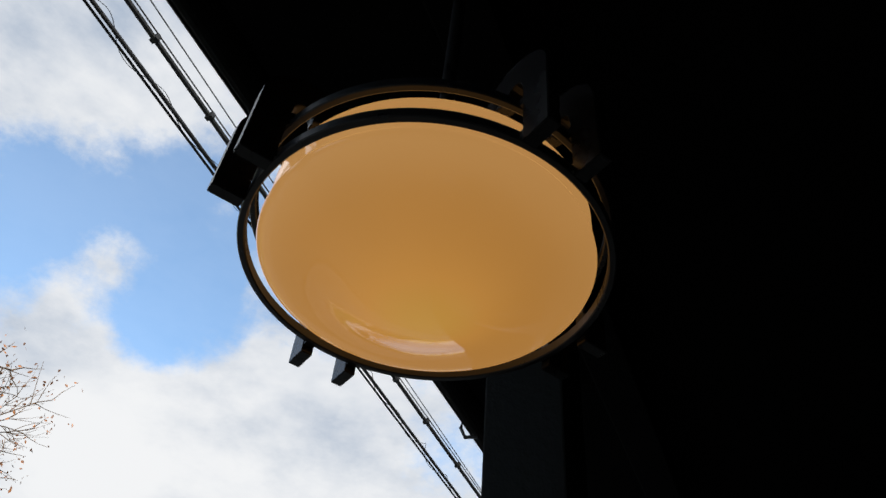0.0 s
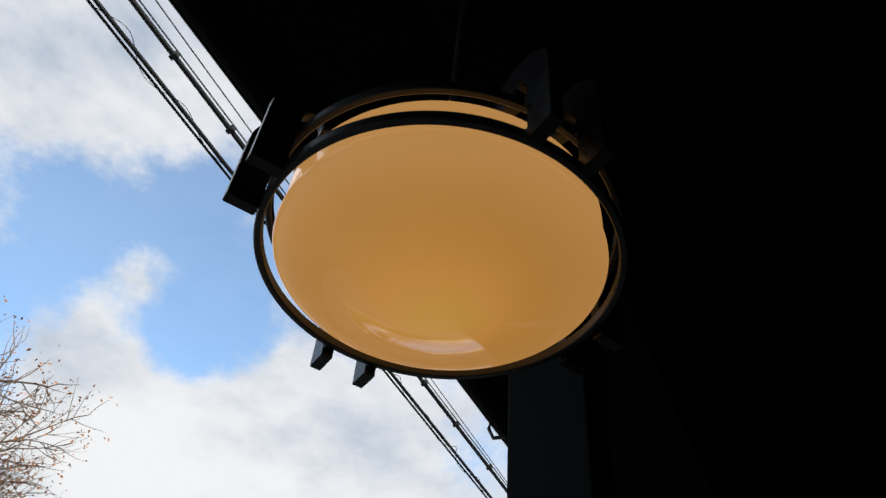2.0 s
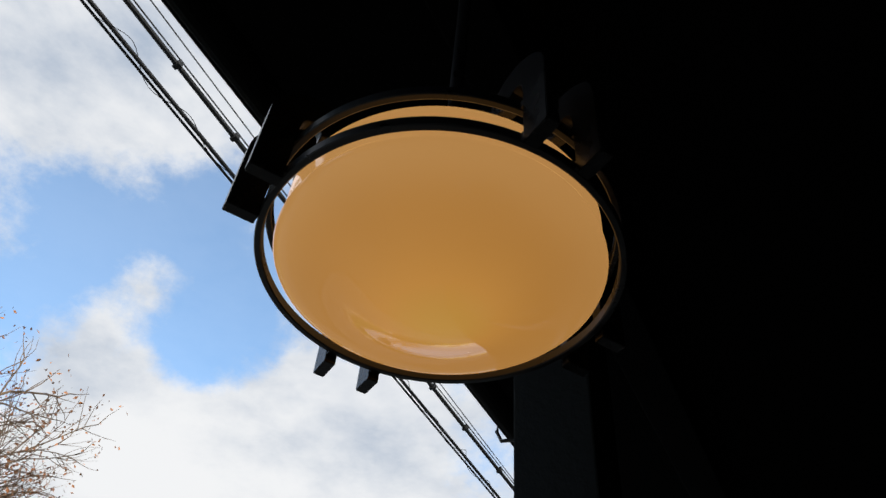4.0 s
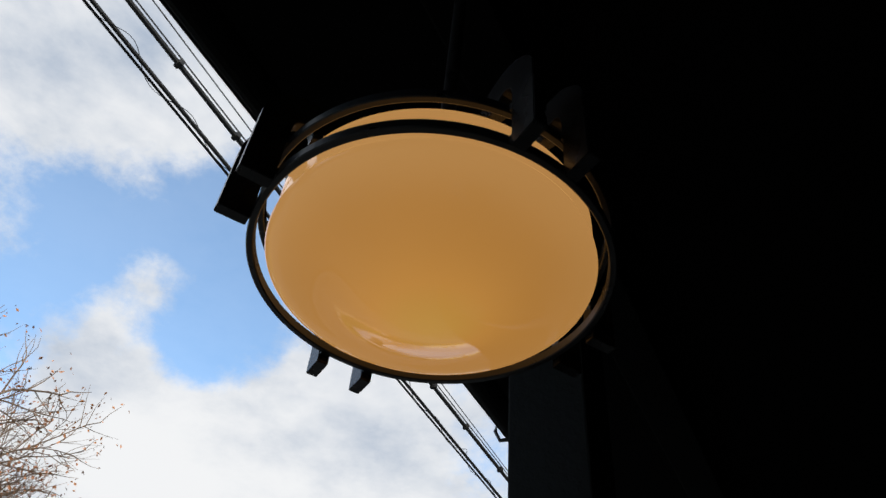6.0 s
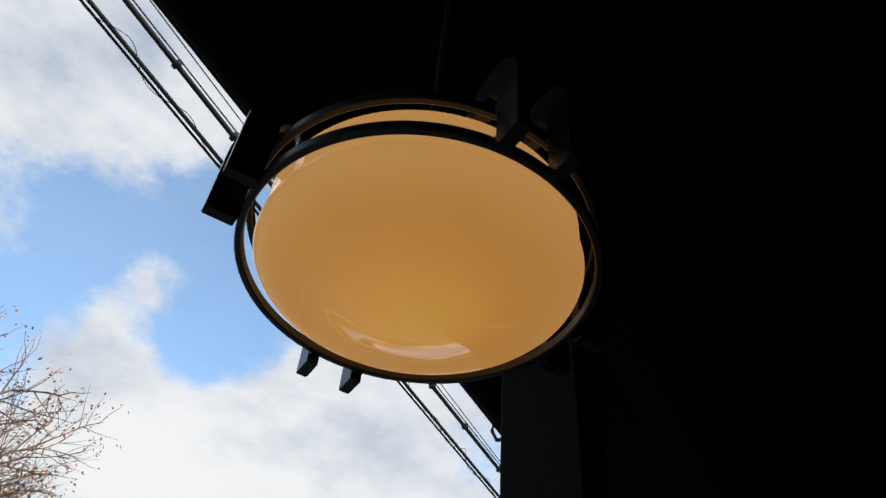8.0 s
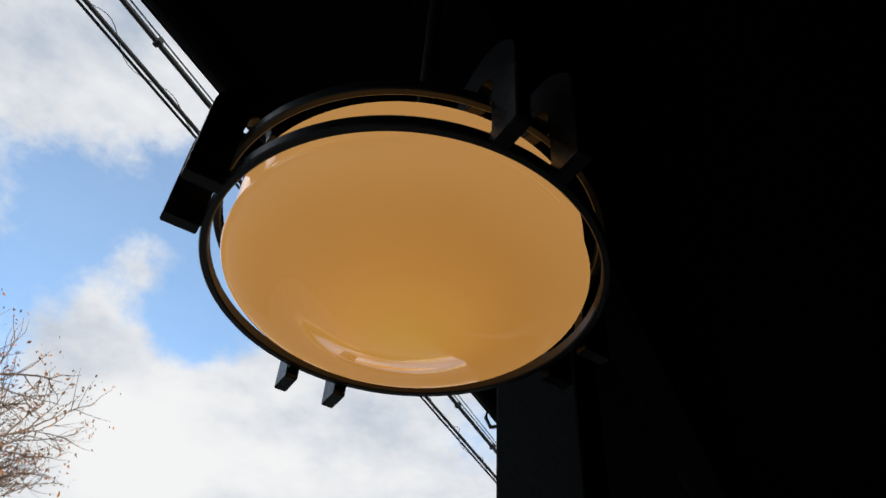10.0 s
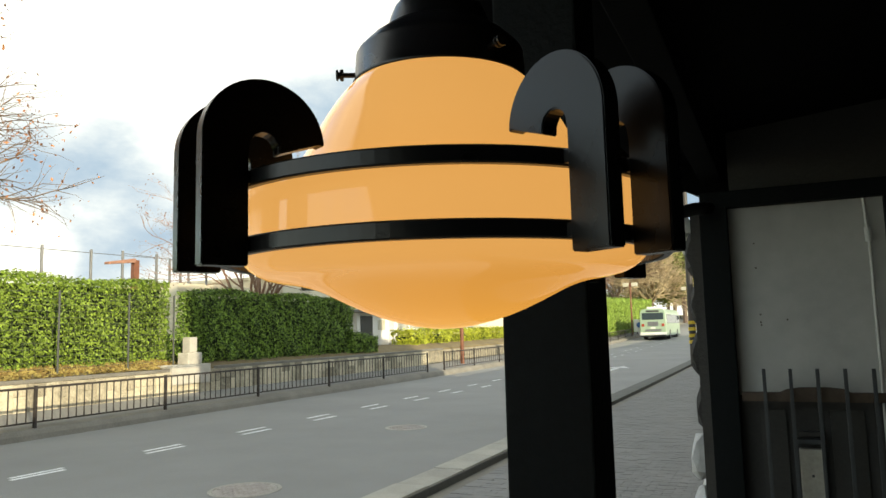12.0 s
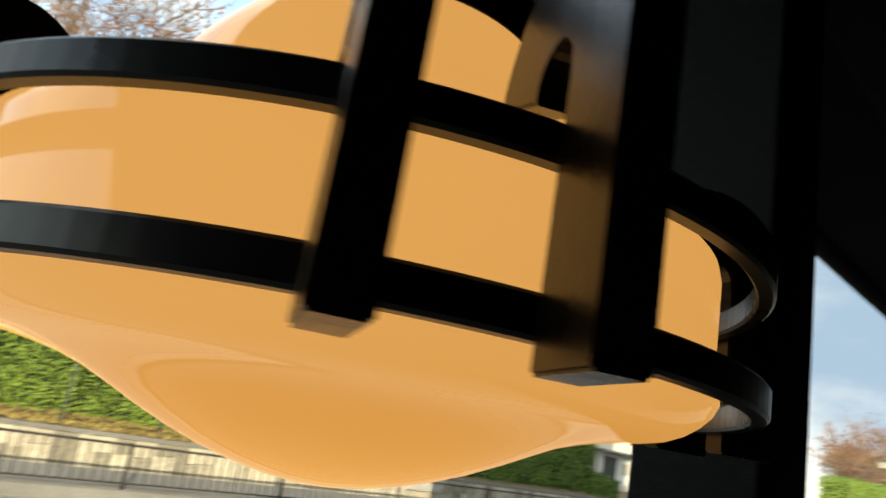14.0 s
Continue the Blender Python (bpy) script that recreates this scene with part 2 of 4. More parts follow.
def glow_glass():
    """Opal glass lit from inside: warm, a little stronger near the bulb, with a polished outside."""
    m = bpy.data.materials.new("opal_glass")
    m.use_nodes = True
    nt = m.node_tree
    p = nt.nodes["Principled BSDF"]
    p.inputs["Base Color"].default_value = (0.24, 0.145, 0.07, 1)
    p.inputs["Roughness"].default_value = 0.07
    p.inputs["IOR"].default_value = 1.52
    tc = nt.nodes.new("ShaderNodeTexCoord")
    d = nt.nodes.new("ShaderNodeVectorMath")
    d.operation = "DISTANCE"
    d.inputs[1].default_value = (0.0, 0.012, -0.02)
    nt.links.new(tc.outputs["Object"], d.inputs[0])
    ramp = nt.nodes.new("ShaderNodeValToRGB")
    ramp.color_ramp.interpolation = "B_SPLINE"
    ramp.color_ramp.elements[0].position, ramp.color_ramp.elements[0].color = 0.012, (1.20, 0.55, 0.098, 1)
    ramp.color_ramp.elements[1].position, ramp.color_ramp.elements[1].color = 0.175, (0.95, 0.475, 0.145, 1)
    e = ramp.color_ramp.elements.new(0.075)
    e.color = (0.90, 0.40, 0.082, 1)
    e = ramp.color_ramp.elements.new(0.13)
    e.color = (0.83, 0.37, 0.078, 1)
    nt.links.new(d.outputs["Value"], ramp.inputs["Fac"])
    nz = nt.nodes.new("ShaderNodeTexNoise")
    nz.inputs["Scale"].default_value, nz.inputs["Detail"].default_value = 5.0, 2.0
    nt.links.new(tc.outputs["Object"], nz.inputs["Vector"])
    mr = nt.nodes.new("ShaderNodeMapRange")
    mr.inputs["To Min"].default_value, mr.inputs["To Max"].default_value = 0.57, 0.67
    nt.links.new(nz.outputs["Fac"], mr.inputs["Value"])
    nt.links.new(ramp.outputs[0], p.inputs["Emission Color"])
    nt.links.new(mr.outputs[0], p.inputs["Emission Strength"])
    return m


M_GLOW = glow_glass()


# ================= building helpers =================
def mesh_from(name, bm, material, smooth=False, recalc=True):
    if recalc:
        bmesh.ops.recalc_face_normals(bm, faces=bm.faces[:])
    me = bpy.data.meshes.new(name)
    bm.to_mesh(me)
    bm.free()
    me.materials.append(material)
    if smooth:
        for poly in me.polygons:
            poly.use_smooth = True
    return me


def part(name, bm, material, parent=None, label="", smooth=False):
    ob = new(name, mesh_from(name, bm, material, smooth))
    ob.parent = parent
    if label:
        tagged(ob, label)
    return ob


def thing(name, at, label, category, group="", kind="", turn=0.0):
    ob = new(name)
    ob.empty_display_size = 0.1
    ob.matrix_basis = pose(*at, 0, 0, turn)
    return tagged(ob, label, category, group, kind)


def box_bm(x0, y0, z0, x1, y1, z1, bevel=0.0, bm=None):
    bm = bm or bmesh.new()
    r = bmesh.ops.create_cube(bm, size=1.0, matrix=Matrix.Translation(((x0 + x1) / 2, (y0 + y1) / 2, (z0 + z1) / 2)) @ Matrix.Diagonal((x1 - x0, y1 - y0, z1 - z0, 1)))
    if bevel:
        vs = set(r["verts"])
        es = [e for e in bm.edges if e.verts[0] in vs and e.verts[1] in vs]
        bmesh.ops.bevel(bm, geom=es, offset=bevel, segments=2, affect="EDGES", profile=0.6)
    return bm


def lathe_bm(profile, segs=64, bm=None):
    """A body turned round z from (radius, height) pairs; zero radius closes it."""
    bm = bm or bmesh.new()
    rings = []
    for r, z in profile:
        if r < 1e-6:
            rings.append([bm.verts.new((0, 0, z))])
        else:
            rings.append([bm.verts.new((r * math.cos(2 * math.pi * k / segs), r * math.sin(2 * math.pi * k / segs), z)) for k in range(segs)])
    for a, b in zip(rings, rings[1:]):
        for k in range(segs):
            j = (k + 1) % segs
            if len(a) == 1 and len(b) == 1:
                continue
            if len(a) == 1:
                bm.faces.new((a[0], b[j], b[k]))
            elif len(b) == 1:
                bm.faces.new((a[k], a[j], b[0]))
            else:
                bm.faces.new((a[k], a[j], b[j], b[k]))
    return bm


def tube_bm(points, radii, sides=8, bm=None, cap=True):
    bm = bm or bmesh.new()
    pts = [Vector(p) for p in points]
    if isinstance(radii, (int, float)):
        radii = [radii] * len(pts)
    rings = []
    for i, p in enumerate(pts):
        d = (pts[min(i + 1, len(pts) - 1)] - pts[max(i - 1, 0)]).normalized()
        ref = Vector((0, 0, 1)) if abs(d.z) < 0.9 else Vector((1, 0, 0))
        u = d.cross(ref).normalized()
        v = d.cross(u)
        rings.append([bm.verts.new(p + radii[i] * (u * math.cos(2 * math.pi * k / sides) + v * math.sin(2 * math.pi * k / sides))) for k in range(sides)])
    for a, b in zip(rings, rings[1:]):
        for k in range(sides):
            bm.faces.new((a[k], a[(k + 1) % sides], b[(k + 1) % sides], b[k]))
    if cap:
        bm.faces.new(rings[0])
        bm.faces.new(rings[-1])
    return bm


def extrude_outline(outline, thick, bm=None):
    """A flat plate: outline of (u, w) pairs in the xz plane, thick along y and centred on it."""
    bm = bm or bmesh.new()
    a = [bm.verts.new((u, -thick / 2, w)) for u, w in outline]
    b = [bm.verts.new((u, thick / 2, w)) for u, w in outline]
    bm.faces.new(a)
    bm.faces.new(b[::-1])
    n = len(a)
    for i in range(n):
        bm.faces.new((a[i], b[i], b[(i + 1) % n], a[(i + 1) % n]))
    return bm


def soup(name, verts, faces, material, parent=None, label="", smooth=False):
    me = bpy.data.meshes.new(name)
    me.from_pydata(verts, [], faces)
    me.materials.append(material)
    me.update()
    ob = new(name, me)
    ob.parent = parent
    if label:
        tagged(ob, label)
    return ob


def leaf_arrays(centres, normals, size, rng, aspect=0.55):
    """Quads bent along the middle: one small leaf at every centre, roughly facing its normal."""
    n = len(centres)
    t = rng.normal(size=(n, 3))
    nn = normals + rng.normal(size=(n, 3)) * 0.55
    nn /= np.linalg.norm(nn, axis=1, keepdims=True)
    u = np.cross(nn, t)
    u /= np.linalg.norm(u, axis=1, keepdims=True)
    v = np.cross(nn, u)
    s = (size * rng.uniform(0.6, 1.3, n))[:, None]
    p0, p2 = centres - u * s, centres + u * s
    p1, p3 = centres + v * s * aspect + nn * s * 0.2, centres - v * s * aspect + nn * s * 0.2
    verts = np.stack([p0, p1, p2, p3], 1).reshape(-1, 3)
    i = np.arange(n)[:, None] * 4
    faces = np.concatenate([i + np.array([[0, 1, 2]]), i + np.array([[0, 2, 3]])], 1).reshape(-1, 3)
    return verts, faces


def leaves(name, centres, normals, size, material, rng, parent=None, label=""):
    v, f = leaf_arrays(np.asarray(centres, float), np.asarray(normals, float), size, rng)
    return soup(name, v.tolist(), f.tolist(), material, parent, label)


def rise(y):
    """Height of the road: level at first, then climbing gently."""
    if y < 25:
        return 0.0
    if y < 90:
        return 0.00027 * (y - 25) ** 2
    return 0.00027 * 65 ** 2 + 0.0351 * (y - 90)


def strip_bm(x0, x1, ys, lift0, lift1, bm=None):
    """A ribbon of ground along y between two lines, following the road's climb."""
    bm = bm or bmesh.new()
    prev = None
    for y in ys:
        cur = (bm.verts.new((x0, y, rise(y) + lift0)), bm.verts.new((x1, y, rise(y) + lift1)))
        if prev:
            bm.faces.new((prev[0], prev[1], cur[1], cur[0]))
        prev = cur
    return bm


def slab_bm(x0, x1, ys, low, high):
    """A solid strip: top, both sides, ends."""
    bm = bmesh.new()
    prev = None
    for y in ys:
        h = rise(y)
        cur = [bm.verts.new(p) for p in ((x0, y, h + low), (x0, y, h + high), (x1, y, h + high), (x1, y, h + low))]
        if prev:
            for k in range(4):
                bm.faces.new((prev[k], prev[(k + 1) % 4], cur[(k + 1) % 4], cur[k]))
        else:
            bm.faces.new(cur)
        prev = cur
    bm.faces.new(prev)
    return bm


# ================= ground, road, pavements =================
YS = [-60, -20, -8, 0, 8, 16, 25] + [25 + 5 * k for k in range(1, 20)] + [130, 160, 220]
bm = bmesh.new()
prev = None
for y in YS + [400, 900]:
    h = rise(min(y, 130))
    cur = [bm.verts.new((x, y, h + z)) for x, z in ((-700, 1.2), (-40, 1.25), (-16.3, 1.33), (-15.15, 1.08), (-15.1, -0.06), (700, -0.06))]
    if prev:
        for k in range(5):
            bm.faces.new((prev[k], prev[k + 1], cur[k + 1], cur[k]))
    prev = cur
tagged(part("ground", bm, M_SOIL), "brown bare earth and dry turf beside the road", "ground", kind="structure")

tagged(part("road", strip_bm(-13.4, -3.8, YS, 0, 0), M_ASPHALT), "grey worn asphalt road with two lanes", "road", kind="structure")

# far kerb: a low battered concrete edge, then the narrow footway
bm = bmesh.new()
prev = None
for y in YS:
    h = rise(y)
    cur = [bm.verts.new((x, y, h + z)) for x, z in ((-13.36, -0.03), (-13.4, 0.10), (-13.48, 0.20), (-13.68, 0.235), (-13.72, 0.1))]
    if prev:
        for k in range(4):
            bm.faces.new((prev[k], prev[k + 1], cur[k + 1], cur[k]))
    prev = cur
tagged(part("far_kerb", bm, M_CONCRETE), "weathered concrete kerb under the railing", "kerb", kind="structure")
tagged(part("far_pavement", strip_bm(-15.0, -13.69, YS, 0.40, 0.225), M_PAVE_FAR), "grey narrow footway along the stone wall", "pavement", kind="structure")

# near pavement bed, kerb stones and pavers
pavement = tagged(part("pavement", slab_bm(-3.40, 3.0, [y for y in YS if y < 120], -0.1, 0.142), M_CONCRETE), "grey block-paved footway beside the road", "pavement", kind="structure")
kerb_base = tagged(part("kerb", slab_bm(-3.80, -3.385, [y for y in YS if y < 120], -0.1, 0.225), M_KERB_DARK), "row of grey concrete kerb stones along the footway", "kerb", kind="structure")
me = mesh_from("kerb_stone", box_bm(-0.215, -0.497, -0.3, 0.205, 0.497, 0.0, 0.022), M_KERB)
for k in range(25):
    y = -9.5 + k
    ob = new("kerb_stone", me)
    ob.parent = kerb_base
    ob.matrix_basis = pose(-3.605 + random.uniform(-0.004, 0.004), y, rise(y) + 0.25 + random.uniform(-0.005, 0.005), 0, 0, random.uniform(-0.3, 0.3))

PW, PL = 0.2, 0.1
me = mesh_from("paver", box_bm(-PW / 2 + 0.003, -PL / 2 + 0.003, -0.05, PW / 2 - 0.003, PL / 2 - 0.003, 0.0, 0.006), M_PAVER)
rng = random.Random(5)
verts, faces = [], []
count = 0
row = 0
y = 6.0
while y < 40:
    x = -3.12 + (PW / 2 if row % 2 else 0)
    while x < -0.3:
        z = rise(y) + 0.15 + rng.uniform(-0.003, 0.003)
        near = 6.6 < y < 8.4 and -2.4 < x < -0.7 and count < 300
        if near:
            ob = new("paver", me)
            ob.parent = pavement
            ob.location = (x, y, z)
            count += 1
        else:
            b = len(verts)
            hx, hy = PW / 2 - 0.003, PL / 2 - 0.003
            x0 = -3.217 if x < -3.0 else x - hx      # the first block of every row is cut to the border
            for dz in (-0.012, 0):
                verts += [(x0, y - hy, z + dz), (x + hx, y - hy, z + dz), (x + hx, y + hy, z + dz), (x0, y + hy, z + dz)]
            faces += [(b + 4, b + 5, b + 6, b + 7), (b, b + 1, b + 5, b + 4), (b + 1, b + 2, b + 6, b + 5), (b + 2, b + 3, b + 7, b + 6), (b + 3, b, b + 4, b + 7)]
        x += PW
    y += PL
    row += 1
tagged(soup("pavers", verts, faces, M_PAVER, pavement), kind="stuff")

# painted road marks: paired dashes along the middle, one arrow further on
def road_mark(x, y, w, l, skew=0.0):
    bm = bmesh.new()
    n = 5
    for k in range(n):
        a, b = k / n, (k + 1) / n
        p = [bm.verts.new((x + sx * w / 2 + skew * (q - 0.5), y + (q - 0.5) * l, rise(y) + 0.004)) for sx, q in ((-1, a), (1, a), (1, b), (-1, b))]
        bm.faces.new(p)
    bmesh.ops.solidify(bm, geom=bm.faces[:], thickness=0.003)
    bmesh.ops.remove_doubles(bm, verts=bm.verts, dist=1e-4)
    return tagged(part("road_mark", bm, M_PAINT), "worn white painted dash on the asphalt", "road marking", "white dashes along the road")


for k in range(26):
    y = 7.16 + 2.45 * k
    road_mark(-9.92, y, 0.10, 0.86, 0.02)
    road_mark(-9.76 + 0.08 * min(k, 8), y - 0.1 - 0.065 * min(k, 8), 0.10, 0.86, 0.03)
bm = bmesh.new()
z = rise(34) + 0.005
arrow = [(-6.95, 32.4), (-6.65, 32.4), (-6.65, 34.6), (-6.2, 34.6), (-6.8, 36.2), (-7.4, 34.6), (-6.95, 34.6)]
bm.faces.new([bm.verts.new((x, y, rise(y) + 0.005)) for x, y in arrow])
bmesh.ops.solidify(bm, geom=bm.faces[:], thickness=0.003)
tagged(part("road_arrow", bm, M_PAINT), "worn white painted arrow on the asphalt", "road marking")


def manhole(x, y, r):
    t = thing("manhole_cover", (x, y, rise(y)), "round cast-iron manhole cover set in the asphalt", "manhole cover", "manhole covers")
    part("rim", lathe_bm([(r, -0.02), (r, 0.006), (r - 0.05, 0.006), (r - 0.05, -0.02)], 40), M_KERB, t)
    bm = lathe_bm([(0, 0.004), (r - 0.06, 0.004), (r - 0.06, -0.02)], 40)
    for k in range(-4, 5):
        for j in range(-4, 5):
            if math.hypot(k, j) * r / 5.4 < r - 0.1:
                box_bm(k * r / 5.4 - 0.025, j * r / 5.4 - 0.025, 0.003, k * r / 5.4 + 0.025, j * r / 5.4 + 0.025, 0.010, 0, bm)
    part("cover", bm, M_IRON_COVER, t)


manhole(-6.08, 7.17, 0.46)
manhole(-6.86, 13.15, 0.43)

# ================= pendant lamp =================
ZB = 1.9838
AZ0 = -31.0
lamp = thing("pendant_lamp", (0, 0, ZB), "lit amber opal-glass pendant lamp in a black metal cage", "lamp")
lower = [(0.0, -0.0435), (0.012, -0.0430), (0.025, -0.0410), (0.038, -0.0380), (0.052, -0.0338), (0.066, -0.0284), (0.080, -0.0220), (0.092, -0.0160),
         (0.102, -0.0112), (0.112, -0.0078), (0.122, -0.0054), (0.131, -0.0038), (0.139, -0.0026), (0.146, -0.0010), (0.152, 0.0018), (0.157, 0.0054), (0.1610, 0.0095), (0.1630, 0.0138), (0.1625, 0.0178)]
upper = [(0.1612, 0.0200), (0.1606, 0.024), (0.1606, 0.060), (0.1595, 0.0650), (0.1535, 0.0685), (0.142, 0.0695), (0.133, 0.0715), (0.127, 0.0755), (0.1225, 0.082),
         (0.1165, 0.0927), (0.1100, 0.1037), (0.1020, 0.1195), (0.0965, 0.1291), (0.0900, 0.1391), (0.0835, 0.1477), (0.0770, 0.1554), (0.0700, 0.1622), (0.0650, 0.1660)]
part("glass_shade", lathe_bm(lower + upper, 128), M_GLOW, lamp, "amber glowing opal glass shade", smooth=True)


def hoop_bm(r0, r1, z0, z1):
    b = 0.0012
    return lathe_bm([(r1 - b, z0), (r1, z0 + b), (r1, z1 - b), (r1 - b, z1), (r0 + b, z1), (r0, z1 - b), (r0, z0 + b), (r0 + b, z0), (r1 - b, z0)], 128)


part("upper_hoop", hoop_bm(0.1730, 0.1802, 0.0535, 0.0648), M_BLACK, lamp, "black enamelled metal hoop")
part("lower_hoop", hoop_bm(0.1728, 0.1803, 0.0087, 0.0204), M_BLACK, lamp, "black enamelled metal hoop")
# hooked bracket plates, two to a side
C, R, HOLE = (0.1680, 0.0844), 0.0427, (0.1690, 0.0800)
outline = [(0.1800, 0.0), (0.2107, 0.0)]
for k in range(0, 33):
    a = radians(-2 + 180 * k / 32)
    outline.append((C[0] + R * math.cos(a), C[1] + R * math.sin(a)))
outline.append((0.1290, 0.0868))
outline.append((0.1585, 0.0768))
for k in range(0, 13):
    a = radians(180 - 180 * k / 12)
    outline.append((HOLE[0] + 0.0104 * math.cos(a), HOLE[1] + 0.0104 * math.sin(a)))
outline.append((0.1800, 0.074))
OFF, TH = 0.0273, 0.0134
bm = extrude_outline(outline, TH)
bmesh.ops.recalc_face_normals(bm, faces=bm.faces[:])
bmesh.ops.bevel(bm, geom=[e for e in bm.edges if len(e.link_faces) == 2 and e.calc_face_angle(0) > 0.6], offset=0.0009, segments=2, affect="EDGES")
plate = mesh_from("bracket_plate", bm, M_BLACK_SATIN)
for k in range(4):
    a = AZ0 + 90 * k
    for side in (-1, 1):
        ob = new("bracket_plate", plate)
        ob.parent = lamp
        ob.matrix_basis = pose(0, 0, 0, 0, 0, a) @ Matrix.Translation((0.0018 if k in (0, 2) else -0.0012, side * OFF, 0))
        # short lug joining the plate to the hoops
        for z0, z1 in ((0.0545, 0.0635), (0.0095, 0.018)):
            part("lug", box_bm(0.1755, -TH / 2 + 0.001, z0, 0.1815, TH / 2 - 0.001, z1, 0.0006), M_BLACK, ob)
part("collar", lathe_bm([(0.0635, 0.1590), (0.0728, 0.1590), (0.0741, 0.1610), (0.0722, 0.1628), (0.0706, 0.1860), (0.0692, 0.1885), (0.0590, 0.1990), (0.0462, 0.2085), (0.0435, 0.2095)], 96), M_BLACK, lamp, "black enamelled gallery collar", smooth=True)
part("cap", lathe_bm([(0.0450, 0.2080), (0.0438, 0.2115), (0.0415, 0.2195), (0.0378, 0.2285), (0.0310, 0.2360), (0.0220, 0.2410), (0.0135, 0.2440), (0.0105, 0.2460), (0.0100, 0.2500)], 72), M_BLACK, lamp, smooth=True)
part("stem", tube_bm([(0, 0, 0.246), (0, 0, 0.5), (0, 0, 1.10)], 0.0095, 20), M_BLACK, lamp)
for k in range(3):
    a = 207 + 120 * k
    bm = tube_bm([(0.066, 0, 0.1715), (0.0815, 0, 0.1715)], 0.0021, 10)
    lathe = tube_bm([(0.0815, 0, 0.1715), (0.0822, 0, 0.1715), (0.0838, 0, 0.1715), (0.0845, 0, 0.1715)], [0.0042, 0.005, 0.005, 0.0042], 14, bm)
    tube_bm([(0.0845, 0, 0.1715), (0.0862, 0, 0.1715)], [0.0024, 0.0036], 10, bm)
    tube_bm([(0.0862, 0, 0.1715), (0.0876, 0, 0.1715)], [0.0050, 0.0044], 12, bm)
    ob = part("thumb_screw", bm, M_BLACK, lamp)
    ob.matrix_basis = pose(0, 0, 0, 0, 0, a)

# ================= station canopy =================
def eave_z(x):
    return 2.905 + (x + 0.66) * 0.10


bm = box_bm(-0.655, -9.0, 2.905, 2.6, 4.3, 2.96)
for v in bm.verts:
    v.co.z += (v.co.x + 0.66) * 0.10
tagged(part("ceiling", bm, M_CEIL), "underside of the deep eave, its shade in the black colour", "ceiling", kind="structure")
# Unseen roof, split in two ridge heights to shape the shadow over the road.
for nm, y0, y1, top in (("roof", -30.0, -0.95, 5.95), ("roof_upper", -0.95, 4.32, 6.75)):
    prof = [(-0.70, 2.97), (-0.70, 3.06), (2.5, top), (6.2, 2.9), (6.2, 2.8), (2.6, 3.5)]
    bm = bmesh.new()
    a = [bm.verts.new((x, y0, z)) for x, z in prof]
    b = [bm.verts.new((x, y1, z)) for x, z in prof]
    bm.faces.new(a)
    bm.faces.new(b)
    for k in range(len(prof)):
        bm.faces.new((a[k], a[(k + 1) % len(prof)], b[(k + 1) % len(prof)], b[k]))
    tagged(part(nm, bm, M_ROOF), "unseen dark pitched roof, ridges set to shade the road", "roof", kind="structure")
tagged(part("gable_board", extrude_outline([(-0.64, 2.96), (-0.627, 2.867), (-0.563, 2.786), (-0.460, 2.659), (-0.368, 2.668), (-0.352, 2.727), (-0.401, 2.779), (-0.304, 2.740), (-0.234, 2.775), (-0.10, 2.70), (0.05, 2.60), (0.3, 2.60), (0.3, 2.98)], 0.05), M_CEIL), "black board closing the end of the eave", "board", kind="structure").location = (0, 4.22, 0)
gutter = thing("gutter", (-0.605, 4.3, 2.905), "black half-round eave gutter with metal hangers", "gutter")
bm = bmesh.new()
prev = None
for y in (-13.3, -0.02):
    cur = [bm.verts.new((0.055 * math.cos(radians(180 + 18 * k)) * r, y, 0.05 * math.sin(radians(180 + 18 * k)) * r + 0.03)) for r in (1.0,) for k in range(11)]
    cur += [bm.verts.new((0.048 * math.cos(radians(360 - 18 * k)), y, 0.043 * math.sin(radians(360 - 18 * k)) + 0.03)) for k in range(11)]
    if prev:
        for k in range(22):
            bm.faces.new((prev[k], prev[(k + 1) % 22], cur[(k + 1) % 22], cur[k]))
    prev = cur
part("trough", bm, M_CEIL, gutter)
for y in (-2.65, -5.2, -7.8):
    bm = tube_bm([(-0.03, y, 0.05), (-0.06, y, 0.04), (-0.068, y, 0.0), (-0.05, y, -0.04), (0.0, y, -0.045)], 0.007, 6)
    part("hanger", bm, M_BLACK, gutter)

post = thing("wooden_post", (-0.0697, 0.5799, 0.15), "square black wooden post carrying the eave", "post")
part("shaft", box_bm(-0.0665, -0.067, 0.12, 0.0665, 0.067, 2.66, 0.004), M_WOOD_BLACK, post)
part("foot_stone", box_bm(-0.13, -0.13, -0.02, 0.13, 0.13, 0.12, 0.015), M_GRANITE, post, "grey granite footing stone")
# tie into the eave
tagged(part("eave_beam", box_bm(-0.13, -9, 2.80, -0.01, 4.25, 2.93, 0.006), M_CEIL), "wooden beam under the eave, coloured black for shade", "beam", kind="structure")

